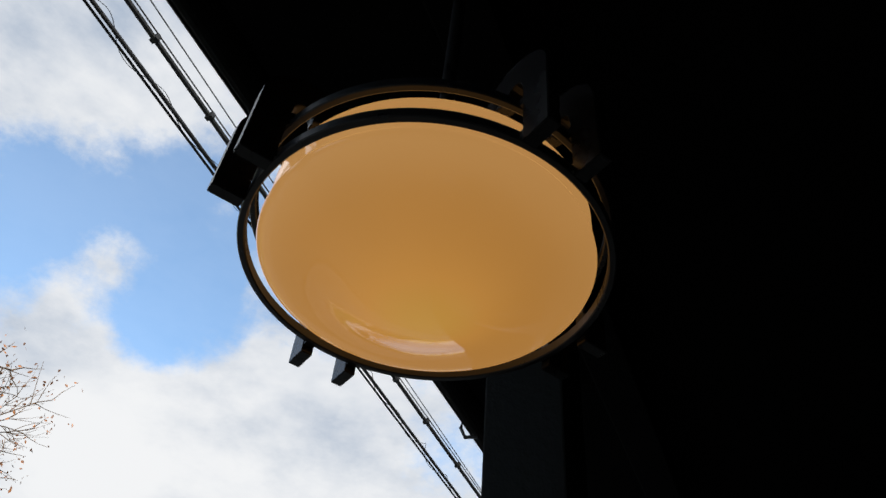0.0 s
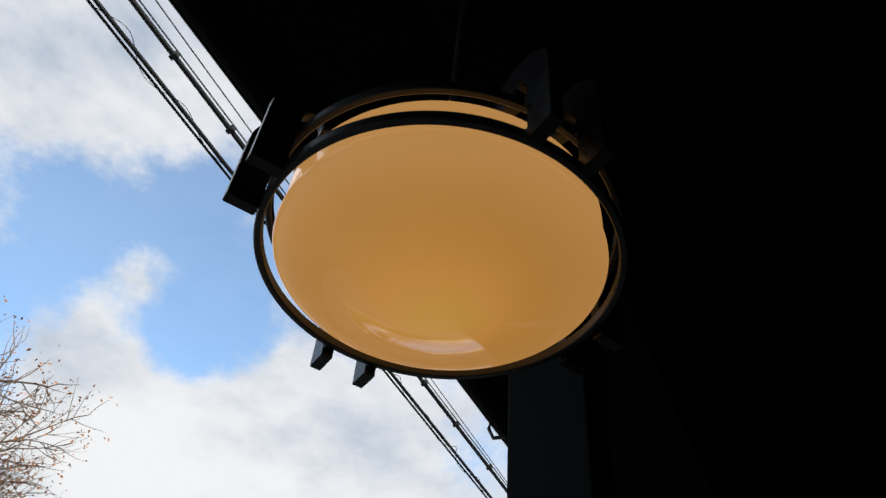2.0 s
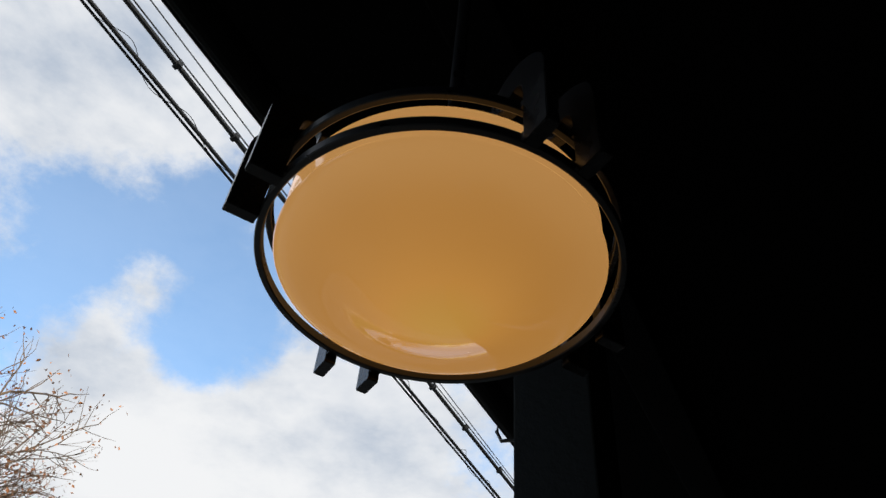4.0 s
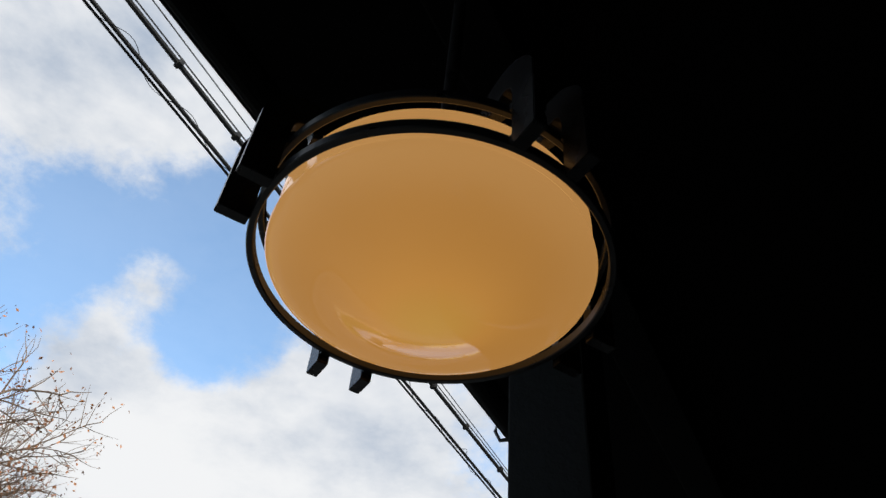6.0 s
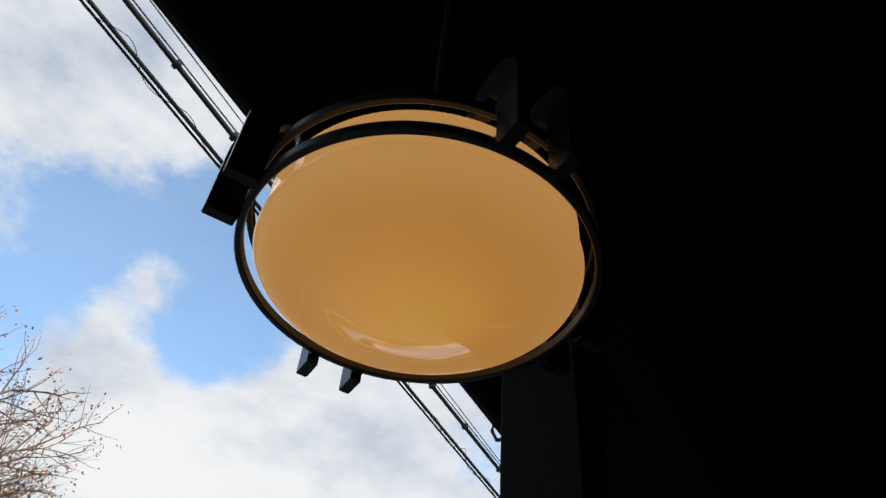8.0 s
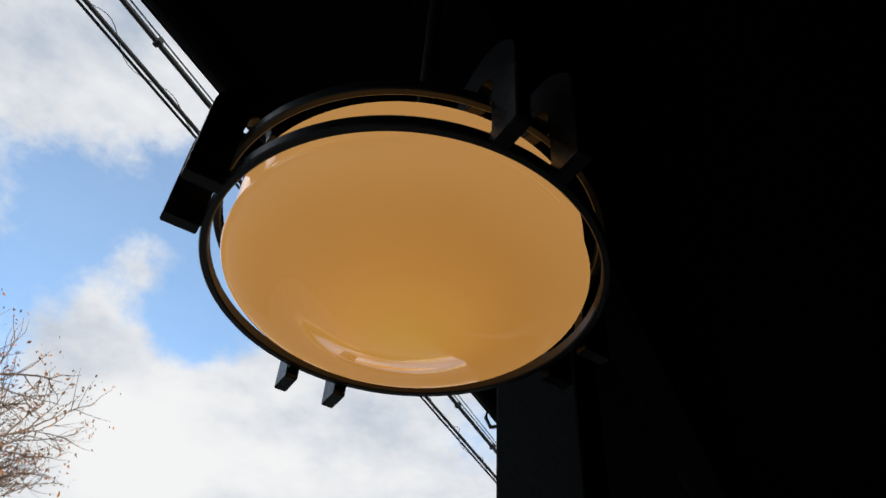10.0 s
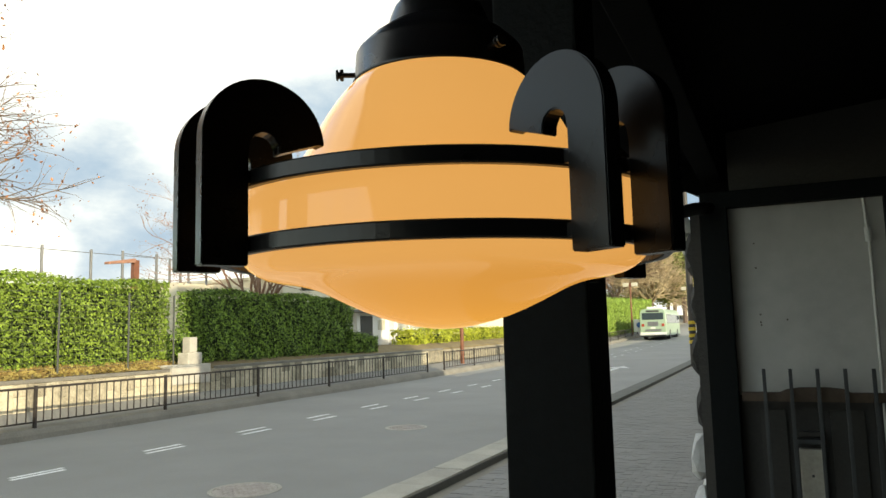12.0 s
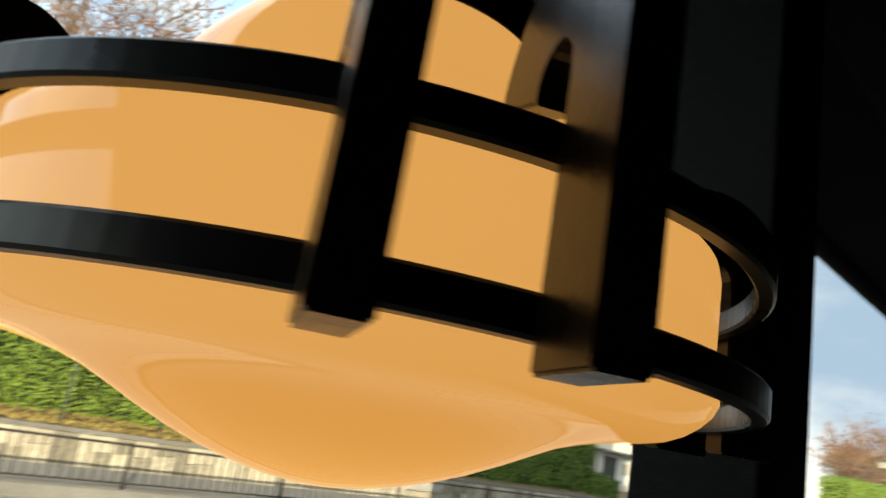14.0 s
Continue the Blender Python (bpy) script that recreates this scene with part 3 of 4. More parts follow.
# end wall of the waiting space
tagged(part("wall_north_panel", box_bm(0.035, 3.66, 1.57, 0.76, 3.76, 2.56), M_PLASTER), "off-white plaster panel between dark posts", "wall", kind="structure")
tagged(part("wall_north_lower", box_bm(0.035, 3.66, 0.15, 0.76, 3.76, 1.57), M_BOARD_DIM), "boards below the plaster panel, coloured dim for shade", "wall", kind="structure")
tagged(part("wall_north_upper", box_bm(0.05, 3.67, 2.645, 2.6, 3.76, 3.12), M_SHADED_GREY), "plaster above the tie beam, its shadow in the colour", "wall", kind="structure")
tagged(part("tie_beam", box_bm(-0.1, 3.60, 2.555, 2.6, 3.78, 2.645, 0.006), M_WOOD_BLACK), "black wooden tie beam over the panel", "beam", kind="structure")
tagged(part("corner_post", box_bm(-0.105, 3.58, 0.15, 0.035, 3.76, 2.555, 0.006), M_WOOD_BLACK), "black wooden corner post", "post", kind="structure")
tagged(part("door_post", box_bm(0.76, 3.60, 0.15, 0.90, 3.76, 2.555, 0.006), M_WOOD_BLACK), "black wooden post beside the panel", "post", kind="structure")
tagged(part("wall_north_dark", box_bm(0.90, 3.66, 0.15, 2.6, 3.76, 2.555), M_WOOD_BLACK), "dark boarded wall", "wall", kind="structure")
# Two walls out of view, added to close the space and keep it dark.
tagged(part("wall_east", box_bm(2.6, -9, 0.1, 2.75, 4.3, 3.3), M_WOOD_BLACK), "unseen dark wall added to keep light out", "wall", kind="structure")
tagged(part("wall_south", box_bm(-0.1, -9.1, 0.1, 2.75, -9.0, 3.3), M_WOOD_BLACK), "unseen dark wall added to keep light out", "wall", kind="structure")

rail = thing("wooden_guard_rail", (0.4, 3.60, 1.545), "brown wooden rail with upright iron bars in front of the panel", "railing")
out = [(-0.35, 0.0), (0.36, 0.0), (0.36, 0.045), (0.15, 0.045), (0.12, 0.062), (0.05, 0.070), (-0.08, 0.070), (-0.14, 0.060), (-0.17, 0.045), (-0.35, 0.045)]
part("rail_board", extrude_outline(out, 0.035), M_RAIL_WOOD, rail, "brown wooden board with a raised middle")
for k in range(6):
    x = -0.239 + 0.1213 * k
    part("bar", box_bm(x - 0.0085, -0.062, -0.9, x + 0.0085, -0.042, 0.165, 0.002), M_IRON, rail, "dark iron bar")
part("lower_rail", box_bm(-0.35, -0.042, -0.75, 0.36, -0.022, -0.70, 0.004), M_IRON, rail)
box_t = thing("meter_box", (0.352, 3.66, 1.0), "white wall box with a dark slot below the rail", "box")
part("body", box_bm(-0.055, -0.045, -0.1, 0.055, 0.0, 0.31, 0.005), M_KERB, box_t)
part("hood", box_bm(-0.065, -0.06, 0.335, 0.065, 0.0, 0.36, 0.004), M_IRON, box_t)
part("slot", box_bm(-0.05, -0.049, 0.375, 0.05, -0.004, 0.395, 0.002), M_DARK_OPEN, box_t)
part("knob", lathe_bm([(0, 0.006), (0.006, 0.004), (0.007, 0)], 12), M_IRON, box_t).matrix_basis = pose(0.0, -0.046, 0.18, 90, 0, 0)
for x0, x1 in ((0.13, 0.25), (0.45, 0.60)):
    tagged(part("board_strip", box_bm(x0, 3.645, 0.2, x1, 3.658, 1.50, 0.002), M_SHADED_GREY), "grey board on the panel, coloured darker for shade", "board")
conduit = thing("conduit", (0.685, 3.63, 2.3), "white electrical conduit with a coupling on the panel", "pipe")
part("tube", tube_bm([(0, 0, -2.0), (0, 0, 0.05), (-0.006, 0, 0.12), (-0.012, 0, 0.25)], 0.008, 12), M_CONDUIT, conduit)
part("coupling", tube_bm([(-0.001, 0, 0.03), (-0.004, 0, 0.10)], 0.016, 12), M_CONDUIT, conduit)
# nail holes and rust specks in the plaster
for x, z in ((0.155, 2.36), (0.157, 2.23), (0.163, 1.985), (0.163, 1.945), (0.29, 1.955), (0.165, 1.93)):
    ob = part("nail", lathe_bm([(0, 0.003), (0.004, 0.002), (0.005, -0.002)], 8), M_RAIL_WOOD)
    ob.matrix_basis = pose(x, 3.659, z, 90, 0, 0)
    tagged(ob, "small rusty nail head in the plaster", "nail", "nails in the plaster")

# rough stone wall end, seen edge-on beyond the corner post
stone_wall = tagged(part("rubble_wall", box_bm(-0.17, 3.77, 0.13, 0.4, 9.0, 2.62), M_ROUGH_STONE), "dark rubble stone wall beside the footway", "wall", kind="structure")
rng = random.Random(11)


def lump_mesh(name, material, seed, r=0.5):
    bm = bmesh.new()
    bmesh.ops.create_icosphere(bm, subdivisions=2, radius=r)
    for v in bm.verts:
        n = noise.noise(v.co * 2.3 + Vector((seed, 0, 0)))
        v.co *= 1 + 0.22 * n
        v.co.x, v.co.y, v.co.z = (math.copysign(min(abs(c), r * 0.86), c) for c in v.co)
    return mesh_from(name, bm, material)


lumps = [lump_mesh("stone", M_ROUGH_STONE, s) for s in (1.0, 4.0, 7.5)]
white_lumps = [lump_mesh("stone", M_BOULDER, s) for s in (2.0, 9.0)]
for row in range(8):
    y = 3.80
    z = 0.32 + row * 0.29
    while y < 8.6:
        l = rng.uniform(0.3, 0.55)
        ob = new("stone", rng.choice(white_lumps if z < 1.25 and rng.random() < 0.75 else lumps))
        ob.parent = stone_wall
        ob.matrix_basis = Matrix.Translation((-0.165 + rng.uniform(-0.012, 0.012) - (0.03 if z < 1.25 else 0), y + l / 2, z)) @ pose(0, 0, 0, rng.uniform(-6, 6), 0, 0) @ Matrix.Diagonal((0.14, l, 0.29, 1))
        y += l

hose = thing("drain_hose", (-0.4, 3.3, 2.6), "thick black drain hose looping from the gutter to the wall", "hose")
pts = [(-0.50, 3.46, 2.90), (-0.462, 3.42, 2.74), (-0.435, 3.40, 2.64), (-0.405, 3.40, 2.575), (-0.36, 3.40, 2.53), (-0.305, 3.40, 2.508), (-0.245, 3.40, 2.505), (-0.19, 3.42, 2.52), (-0.12, 3.48, 2.545), (-0.05, 3.60, 2.56)]
part("hose_tube", tube_bm([Vector(p) - Vector((-0.4, 3.3, 2.6)) for p in pts], 0.034, 14), M_RUBBER, hose, smooth=True)

# small white wall light under a grey shade, on the end of the stone wall
wall_light = thing("wall_light", (-0.235, 4.12, 2.42), "white wall light under a grey conical shade", "lamp")
part("body", box_bm(-0.02, -0.03, -0.055, 0.02, 0.03, 0.05, 0.006), M_WHITE, wall_light, "white rectangular body")
part("shade", lathe_bm([(0.012, 0.18), (0.02, 0.175), (0.075, 0.075), (0.078, 0.066), (0.07, 0.07), (0.016, 0.165), (0.012, 0.18)], 28), M_CONDUIT, wall_light, "grey conical shade", smooth=True)
part("arm", tube_bm([(0.0, 0.0, 0.05), (0.0, 0.0, 0.165)], 0.009, 8), M_CONDUIT, wall_light)
part("bracket", tube_bm([(0.0, 0.0, 0.0), (0.06, 0.0, 0.0), (0.12, 0.0, 0.0)], 0.012, 8), M_IRON, wall_light)

# unseen plain boxes behind the stone wall, added to shade hedges and road
for nm, y0, y1, h in (("wall_neighbour_1", 4.45, 5.9, 6.45), ("wall_neighbour_2", 5.95, 19.4, 12.4), ("wall_neighbour_3", 19.5, 75.0, 4.6)):
    tagged(part(nm, box_bm(0.8, y0, 0.0, 2.6, y1, h + (rise(y1) if y1 > 30 else 0)), M_SHADE_BLOCK), "unseen plain block added to cast shade across the road", "wall", kind="structure")

# ================= overhead cables =================
def sag(q, drop):
    return -drop * q + 0.0009 * q * q


def cable(x, z, r, drop, label, lashing=0.0):
    t = thing("overhead_cable", (x, 0, z), label, "cable", "overhead cables")
    n = 50
    part("strand", tube_bm([(0, q, sag(q, drop)) for q in [-6 + 50 * k / n for k in range(n + 1)]], r, 8), M_CABLE, t)
    if lashing:
        hel = []
        for k in range(560):
            q = -4 + 28 * k / 560
            loose = 0.7 + 0.9 * math.sin(q * 1.7) ** 2
            hel.append((lashing * loose * math.cos(q * 9.0), q, sag(q, drop) - 0.012 + lashing * loose * math.sin(q * 9.0)))
        part("lashing_wire", tube_bm(hel, 0.0035, 4), M_CABLE, t)
    return t


cable(-3.21, 6.10, 0.017, 0.045, "thick black overhead cable with a loose lashing wire", 0.04)
cable(-3.25, 6.085, 0.011, 0.045, "thin black overhead cable beside the lashed one")
c3 = cable(-2.985, 6.12, 0.021, 0.042, "thick black overhead cable with small clamps")
cable(-2.95, 6.14, 0.006, 0.042, "thin overhead messenger wire")
cable(-2.83, 6.135, 0.005, 0.06, "thin dark slack overhead wire along the road")
for q in (1.07, 1.75, 5.15, 5.95, 6.9, 9.4):
    zc = sag(q, 0.042)
    part("clamp", box_bm(-0.028, q - 0.02, zc - 0.028, 0.04, q + 0.02, zc + 0.03, 0.006), M_CABLE, c3)

# ================= far side: railing =================
def fence_panel(y0, y1, n, label, first=True):
    t = thing("fence_panel", (-13.56, y0, rise(y0) + 0.235), label, "fence", "railing along the road")
    l = y1 - y0
    dz = rise(y1) - rise(y0)
    for k, y in enumerate(((0.0, l) if first else (l,))):
        h = dz * y / l
        part("post", box_bm(-0.03, y - 0.03, h - 0.06, 0.03, y + 0.03, h + 0.82, 0.006), M_FENCE, t)
    for z, s in ((0.775, 0.022), (0.09, 0.016)):
        bm = box_bm(-s, 0.03, z - s, s, l - 0.03, z + s)
        for v in bm.verts:
            v.co.z += dz * v.co.y / l
        part("rail", bm, M_FENCE, t)
    for k in range(1, n):
        y = l * k / n
        h = dz * k / n
        part("bar", box_bm(-0.009, y - 0.009, h + 0.10, 0.009, y + 0.009, h + 0.765), M_FENCE, t)
    return t


FY = [-4.3, -0.75, 2.8, 6.3, 9.82, 13.31, 16.86, 20.56, 24.3, 28.16]
for a, b in zip(FY, FY[1:]):
    fence_panel(a, b, 18, "dark brown steel railing panel on the far kerb", a == FY[0])
for k in range(14):
    a = 29.9 + 3.6 * k
    fence_panel(a, a + 3.6, 12, "dark brown steel railing panel on the far kerb", k == 0)

# ================= stone retaining wall =================
retaining = tagged(part("retaining_wall", slab_bm(-15.16, -15.04, YS[:18], 0.1, 1.02), M_STONE), "low retaining wall of mottled stones along the footway", "wall", kind="structure")
rng = random.Random(3)


def block_mesh(seed):
    bm = box_bm(-0.5, -0.5, -0.5, 0.5, 0.5, 0.5)
    bmesh.ops.subdivide_edges(bm, edges=bm.edges[:], cuts=1, use_grid_fill=True)
    for v in bm.verts:
        n = noise.noise_vector(v.co * 2 + Vector((seed, seed, 0)))
        v.co += Vector((n.x * 0.18, n.y * 0.10, n.z * 0.10))
    return mesh_from("stone", bm, M_STONE)


blocks = [block_mesh(s) for s in (0.3, 2.1, 5.7, 8.8)]
y = -2.0
n_st = 0
while y < 31 and n_st < 290:
    l = rng.uniform(0.22, 0.5)
    h0 = 0.33 + rise(y)
    split = rng.uniform(0.3, 0.45) if rng.random() < 0.6 else 0.0
    for z0, z1 in (((h0, h0 + split), (h0 + split, h0 + 0.68)) if split else ((h0, h0 + 0.68),)):
        ob = new("stone", rng.choice(blocks))
        ob.parent = retaining
        ob.matrix_basis = Matrix.Translation((-15.03 + rng.uniform(-0.015, 0.015), y + l / 2, (z0 + z1) / 2)) @ Matrix.Diagonal((0.12, l - 0.006, z1 - z0 - 0.006, 1))
        n_st += 1
    y += l
for y0, y1 in ((-8, 15.0), (16.8, 33.0)):
    bm = slab_bm(-15.22, -14.99, [y0] + [q for q in YS if y0 < q < y1] + [y1], 1.02, 1.10)
    tagged(part("wall_coping", bm, M_CONCRETE), "worn concrete coping on the retaining wall", "coping", kind="structure")

# stacked granite marker beside the gap
marker = thing("granite_marker", (-15.2, 15.85, 1.0), "stacked weathered granite blocks beside the hedge gap", "stone marker")
part("plinth", box_bm(-0.35, -0.95, -0.35, 0.30, 0.55, 0.19, 0.03), M_GRANITE, marker)
part("middle_block", box_bm(-0.2, -0.26, 0.19, 0.2, 0.30, 0.52, 0.03), M_GRANITE, marker)
part("top_block", box_bm(-0.14, -0.14, 0.52, 0.14, 0.16, 0.955, 0.025), M_GRANITE, marker)

# dry grass on the bank
nrng = np.random.default_rng(7)
n = 7000
gy = nrng.uniform(-3, 16.5, n)
gx = nrng.uniform(-16.4, -15.2, n)
gz = 1.08 + (-15.15 - gx) / 1.15 * 0.25 + 0.03
tagged(leaves("dry_grass", np.stack([gx, gy, gz], 1), np.tile((0.6, 0.0, 0.7), (n, 1)), 0.06, M_GRASS, nrng), "dry brown and greenish grass on the bank", "grass", kind="stuff")


# ================= hedges =================
def hedge(name, x0, x1, y0, y1, z0, z1, n, size, material, label, seed, top_wave=0.06, climb=0.0):
    t = thing(name, ((x0 + x1) / 2, (y0 + y1) / 2, z0), label, "hedge")
    r = np.random.default_rng(seed)
    cx, cy = (x0 + x1) / 2, (y0 + y1) / 2
    g = 0.22
    # A dark box inside stands for the shade between the leaves.
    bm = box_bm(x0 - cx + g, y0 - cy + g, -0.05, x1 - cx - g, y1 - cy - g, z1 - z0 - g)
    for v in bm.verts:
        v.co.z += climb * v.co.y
    part("core", bm, M_HEDGE_INNER_SHADE, t)
    lx, ly, lz = x1 - x0, y1 - y0, z1 - z0
    areas = np.array([ly * lz, ly * lz * 0.25, lx * lz, lx * lz, lx * ly * 0.7])
    side = r.choice(5, n, p=areas / areas.sum())
    u, v, depth = r.uniform(0, 1, n), r.uniform(0, 1, n), np.abs(r.normal(0, 0.10, n))
    P, N = np.zeros((n, 3)), np.zeros((n, 3))
    for s, (nx, ny, nz) in enumerate(((1, 0, 0), (-1, 0, 0), (0, 1, 0), (0, -1, 0), (0, 0, 1))):
        k = side == s
        q = np.stack([x0 + u[k] * lx, y0 + u[k] * ly, z0 + v[k] * lz], 1)
        if nx:
            q[:, 0] = (x1 if nx > 0 else x0) - nx * depth[k]
        if ny:
            q[:, 0] = x0 + u[k] * lx
            q[:, 1] = (y1 if ny > 0 else y0) - ny * depth[k]
        if nz:
            q[:, 1] = y0 + v[k] * ly
            q[:, 2] = z1 - depth[k]
        P[k], N[k] = q, (nx, ny, nz + 0.35)
    # lumps: the clipped faces swell and sink a little, with ragged tops
    sw = 0.07 * np.sin(P[:, 1] * 11.3 + 2 * np.sin(P[:, 2] * 7.0)) * np.sin(P[:, 2] * 12.7 + 1.7 * np.sin(P[:, 1] * 5.0)) + 0.08 * np.sin(P[:, 1] * 2.1 + seed) * np.sin(P[:, 2] * 2.7 + 1.3 * seed) + 0.05 * np.sin(P[:, 1] * 5.3) * np.sin(P[:, 2] * 6.1)
    P[:, 0] += sw * (N[:, 0] != 0)
    P[:, 2] += top_wave * np.sin(P[:, 1] * 1.7 + seed) * (P[:, 2] - z0) / lz + np.abs(r.normal(0, top_wave * 0.6, n)) * (side == 4)
    P -= np.array((cx, cy, z0))
    P[:, 2] += climb * P[:, 1]
    leaves("foliage", P, N, size, material, r, t)
    return t


hedge("hedge", -17.2, -16.0, -3.0, 15.9, 1.25, 3.55, 62000, 0.044, M_LEAF, "sunlit green broad-leaved clipped hedge behind a wire fence", 1)
hedge("hedge", -16.5, -15.6, 16.6, 25.5, 1.15, 3.38, 38000, 0.042, M_LEAF_SHADE, "dark green clipped hedge in shade above the stone wall", 2)
hedge("shrub", -16.4, -15.4, 25.2, 27.2, 1.1, 1.9, 5000, 0.045, M_LEAF_SHADE, "low rounded dark green shrub beside the hedge", 3, 0.12)
hedge("shrub", -16.4, -15.5, 15.75, 16.6, 1.1, 2.1, 900, 0.05, M_LEAF_SHADE, "small dark shrub in the hedge gap", 4, 0.1)
hedge("shrub_hedge", -17.3, -16.2, 31.8, 52.0, 1.15, 2.02, 16000, 0.06, M_LEAF_YELLOW, "low yellow-green clipped shrubs in front of the building", 5, 0.1)
hedge("tall_hedge", -16.6, -14.6, 55.0, 98.0, 1.2, 4.75, 48000, 0.085, M_LEAF_FAR, "tall bright green hedge along the far road", 6, 0.12, 0.022)

# wire fence in front of the sunny hedge
wire = thing("wire_fence", (-15.42, 9.7, 1.2), "thin grey wire fence on slim posts before the hedge", "fence")
for y in (-6.2, -4.1, -2.05, 0.0, 2.06, 4.15, 5.75):
    part("post", tube_bm([(0, y, -0.05), (0, y, 1.95)], 0.026, 8), M_POST_DARK, wire)
for z in [0.1 + 0.15 * k for k in range(13)]:
    part("wire", tube_bm([(0, -14, z), (0, 5.75, z)], 0.004, 4), M_POST_DARK, wire)
bm = bmesh.new()
for k in range(130):
    y = -14 + 0.15 * k
    tube_bm([(0, y, 0.1), (0, y, 1.9)], 0.0025, 3, bm, False)
part("wire_mesh", bm, M_POST_DARK, wire)

# ================= ball-net posts, pole lamps =================
for y, h, nm in ((14.35, 5.1, 0), (16.2, 5.16, 0), (18.14, 5.17, 0), (19.54, 5.25, 0), (21.2, 5.27, 0), (21.9, 5.15, 0), (22.5, 4.6, 0), (22.95, 5.27, 0), (24.0, 4.7, 0), (12.4, 5.1, 0)):
    p = thing("net_post", (-22, y, 1.2), "slim grey steel post of a ball-stop net", "post", "ball net posts")
    part("shaft", tube_bm([(0, 0, -0.1), (0, 0, h - 1.2)], 0.05, 8), M_POST_GREY, p)
net = thing("net_cable", (-22, 18, 1.2), "thin cable strung between the net posts", "cable")
part("strand", tube_bm([(0, -9, 3.85), (0, -3.65, 3.8), (0, 0.1, 3.85), (0, 3.2, 3.9)], 0.012, 4), M_POST_GREY, net)
part("strand", tube_bm([(0, 1.5, 3.95), (0, 4.9, 3.9)], 0.012, 4), M_POST_GREY, net)
mast = thing("antenna_mast", (-22, 33.75, 1.2), "tall thin white mast behind the building", "mast")
part("shaft", tube_bm([(0, 0, 0), (0, 0, 7.7)], [0.06, 0.035], 8), M_CONDUIT, mast)
part("head", box_bm(-0.3, -0.25, 7.6, 0.3, 0.9, 7.7, 0.02), M_CONDUIT, mast)
area = thing("area_light", (-18.0, 16.4, 1.2), "brown area light with a flat tilted head behind the hedge", "lamp post")
part("pole", box_bm(-0.08, -0.08, 0, 0.08, 0.12, 3.2, 0.01), M_RUST, area)
bm = box_bm(-0.12, -1.05, 3.0, 0.12, -0.05, 3.13, 0.02)
for v in bm.verts:
    v.co.z += 0.12 * (v.co.y + 1.0) - (0.05 if v.co.y < -0.9 and v.co.z > 3.05 else 0)
part("head", bm, M_RUST_PALE, area)


def street_lamp(x, y, h):
    t = thing("street_lamp", (x, y, rise(y) + 0.22), "brown painted street lamp with two box heads", "street lamp", "street lamps along the road")
    part("pole", tube_bm([(0, 0, 0), (0, 0, h)], [0.10, 0.075], 12), M_RUST, t)
    part("crossbar", box_bm(-0.25, -0.04, h - 0.32, 0.25, 0.04, h - 0.22, 0.01), M_RUST, t)
    for s in (-1, 1):
        head = part("lamp_head", box_bm(s * 0.46 - 0.30, -0.16, h - 0.42, s * 0.46 + 0.30, 0.16, h - 0.02, 0.03), M_LAMPBOX, t, "cream box-shaped lamp head")
        for k in range(3):
            part("louvre", box_bm(s * 0.46 - 0.24 + 0.22 * k, -0.172, h - 0.38, s * 0.46 - 0.20 + 0.22 * k, -0.158, h - 0.06), M_LAMPBOX, head)
    return t


street_lamp(-14.3, 33.75, 6.2)
street_lamp(-13.9, 62.0, 5.6)
street_lamp(-13.9, 79.0, 5.6)
street_lamp(-10.0, 97.0, 5.2)
street_lamp(-13.0, 118.0, 5.2)

pole = thing("utility_pole", (-3.20, 33.3, 0.15), "grey utility pole with a black and yellow warning band", "utility pole")
part("shaft", tube_bm([(0, 0, 0), (0, 0, 9)], [0.15, 0.12], 14), M_FENCE, pole)
part("cable_bracket", box_bm(-0.10, -0.05, 5.40, 0.50, 0.05, 5.62, 0.01), M_POST_GREY, pole)
part("cable_bracket", box_bm(0.10, -0.04, 4.95, 0.50, 0.04, 5.02, 0.008), M_POST_GREY, pole)
for k in range(4):
    part("warning_stripe", tube_bm([(0, 0, 1.0 + 0.28 * k), (0, 0, 1.14 + 0.28 * k)], 0.166, 14), M_YELLOW, pole, "yellow warning stripe")

# ================= cream building =================
house = thing("low_building", (-19.5, 26.0, 1.15), "low cream rendered building with a flat roof and canopy", "building")
part("wall", box_bm(-9, 0, -0.3, 0.0, 30, 3.28), M_RENDER, house)
part("wing_wall", box_bm(-8, -5.0, -0.3, -1.2, 0.0, 2.9), M_RENDER, house)
part("roof_edge", box_bm(-9.1, -0.1, 3.28, 0.08, 30.1, 3.42, 0.02), M_RENDER, house)
part("porch_wall", box_bm(0.0, 4.3, -0.2, 1.2, 7.8, 1.80), M_WHITE, house)
part("porch_canopy", box_bm(-0.05, 3.7, 1.80, 1.7, 7.6, 1.93, 0.02), M_ROOF, house, "dark flat canopy over the entrance")
# No opening is cut: a dark panel paints the shade inside the doorway.
part("doorway", box_bm(1.15, 4.6, -0.2, 1.22, 5.75, 1.65), M_DARK_OPEN, house, "flat dark panel for the shaded doorway")
part("notice_board", box_bm(1.2, 6.3, 0.95, 1.24, 7.0, 1.45, 0.01), M_LAMPBOX, house, "pale notice sheet")
part("pillar", box_bm(1.2, 7.45, -0.2, 1.5, 7.8, 1.80, 0.01), M_WHITE, house)
for k in range(8):
    y0 = 10.6 + 1.45 * k
    w = part("window", box_bm(-0.02, y0, 0.95, 0.05, y0 + 1.38, 1.98, 0.01), M_WHITE, house)
    part("pane", box_bm(0.03, y0 + 0.06, 1.0, 0.056, y0 + 1.32, 1.93), M_WINDOW, w)
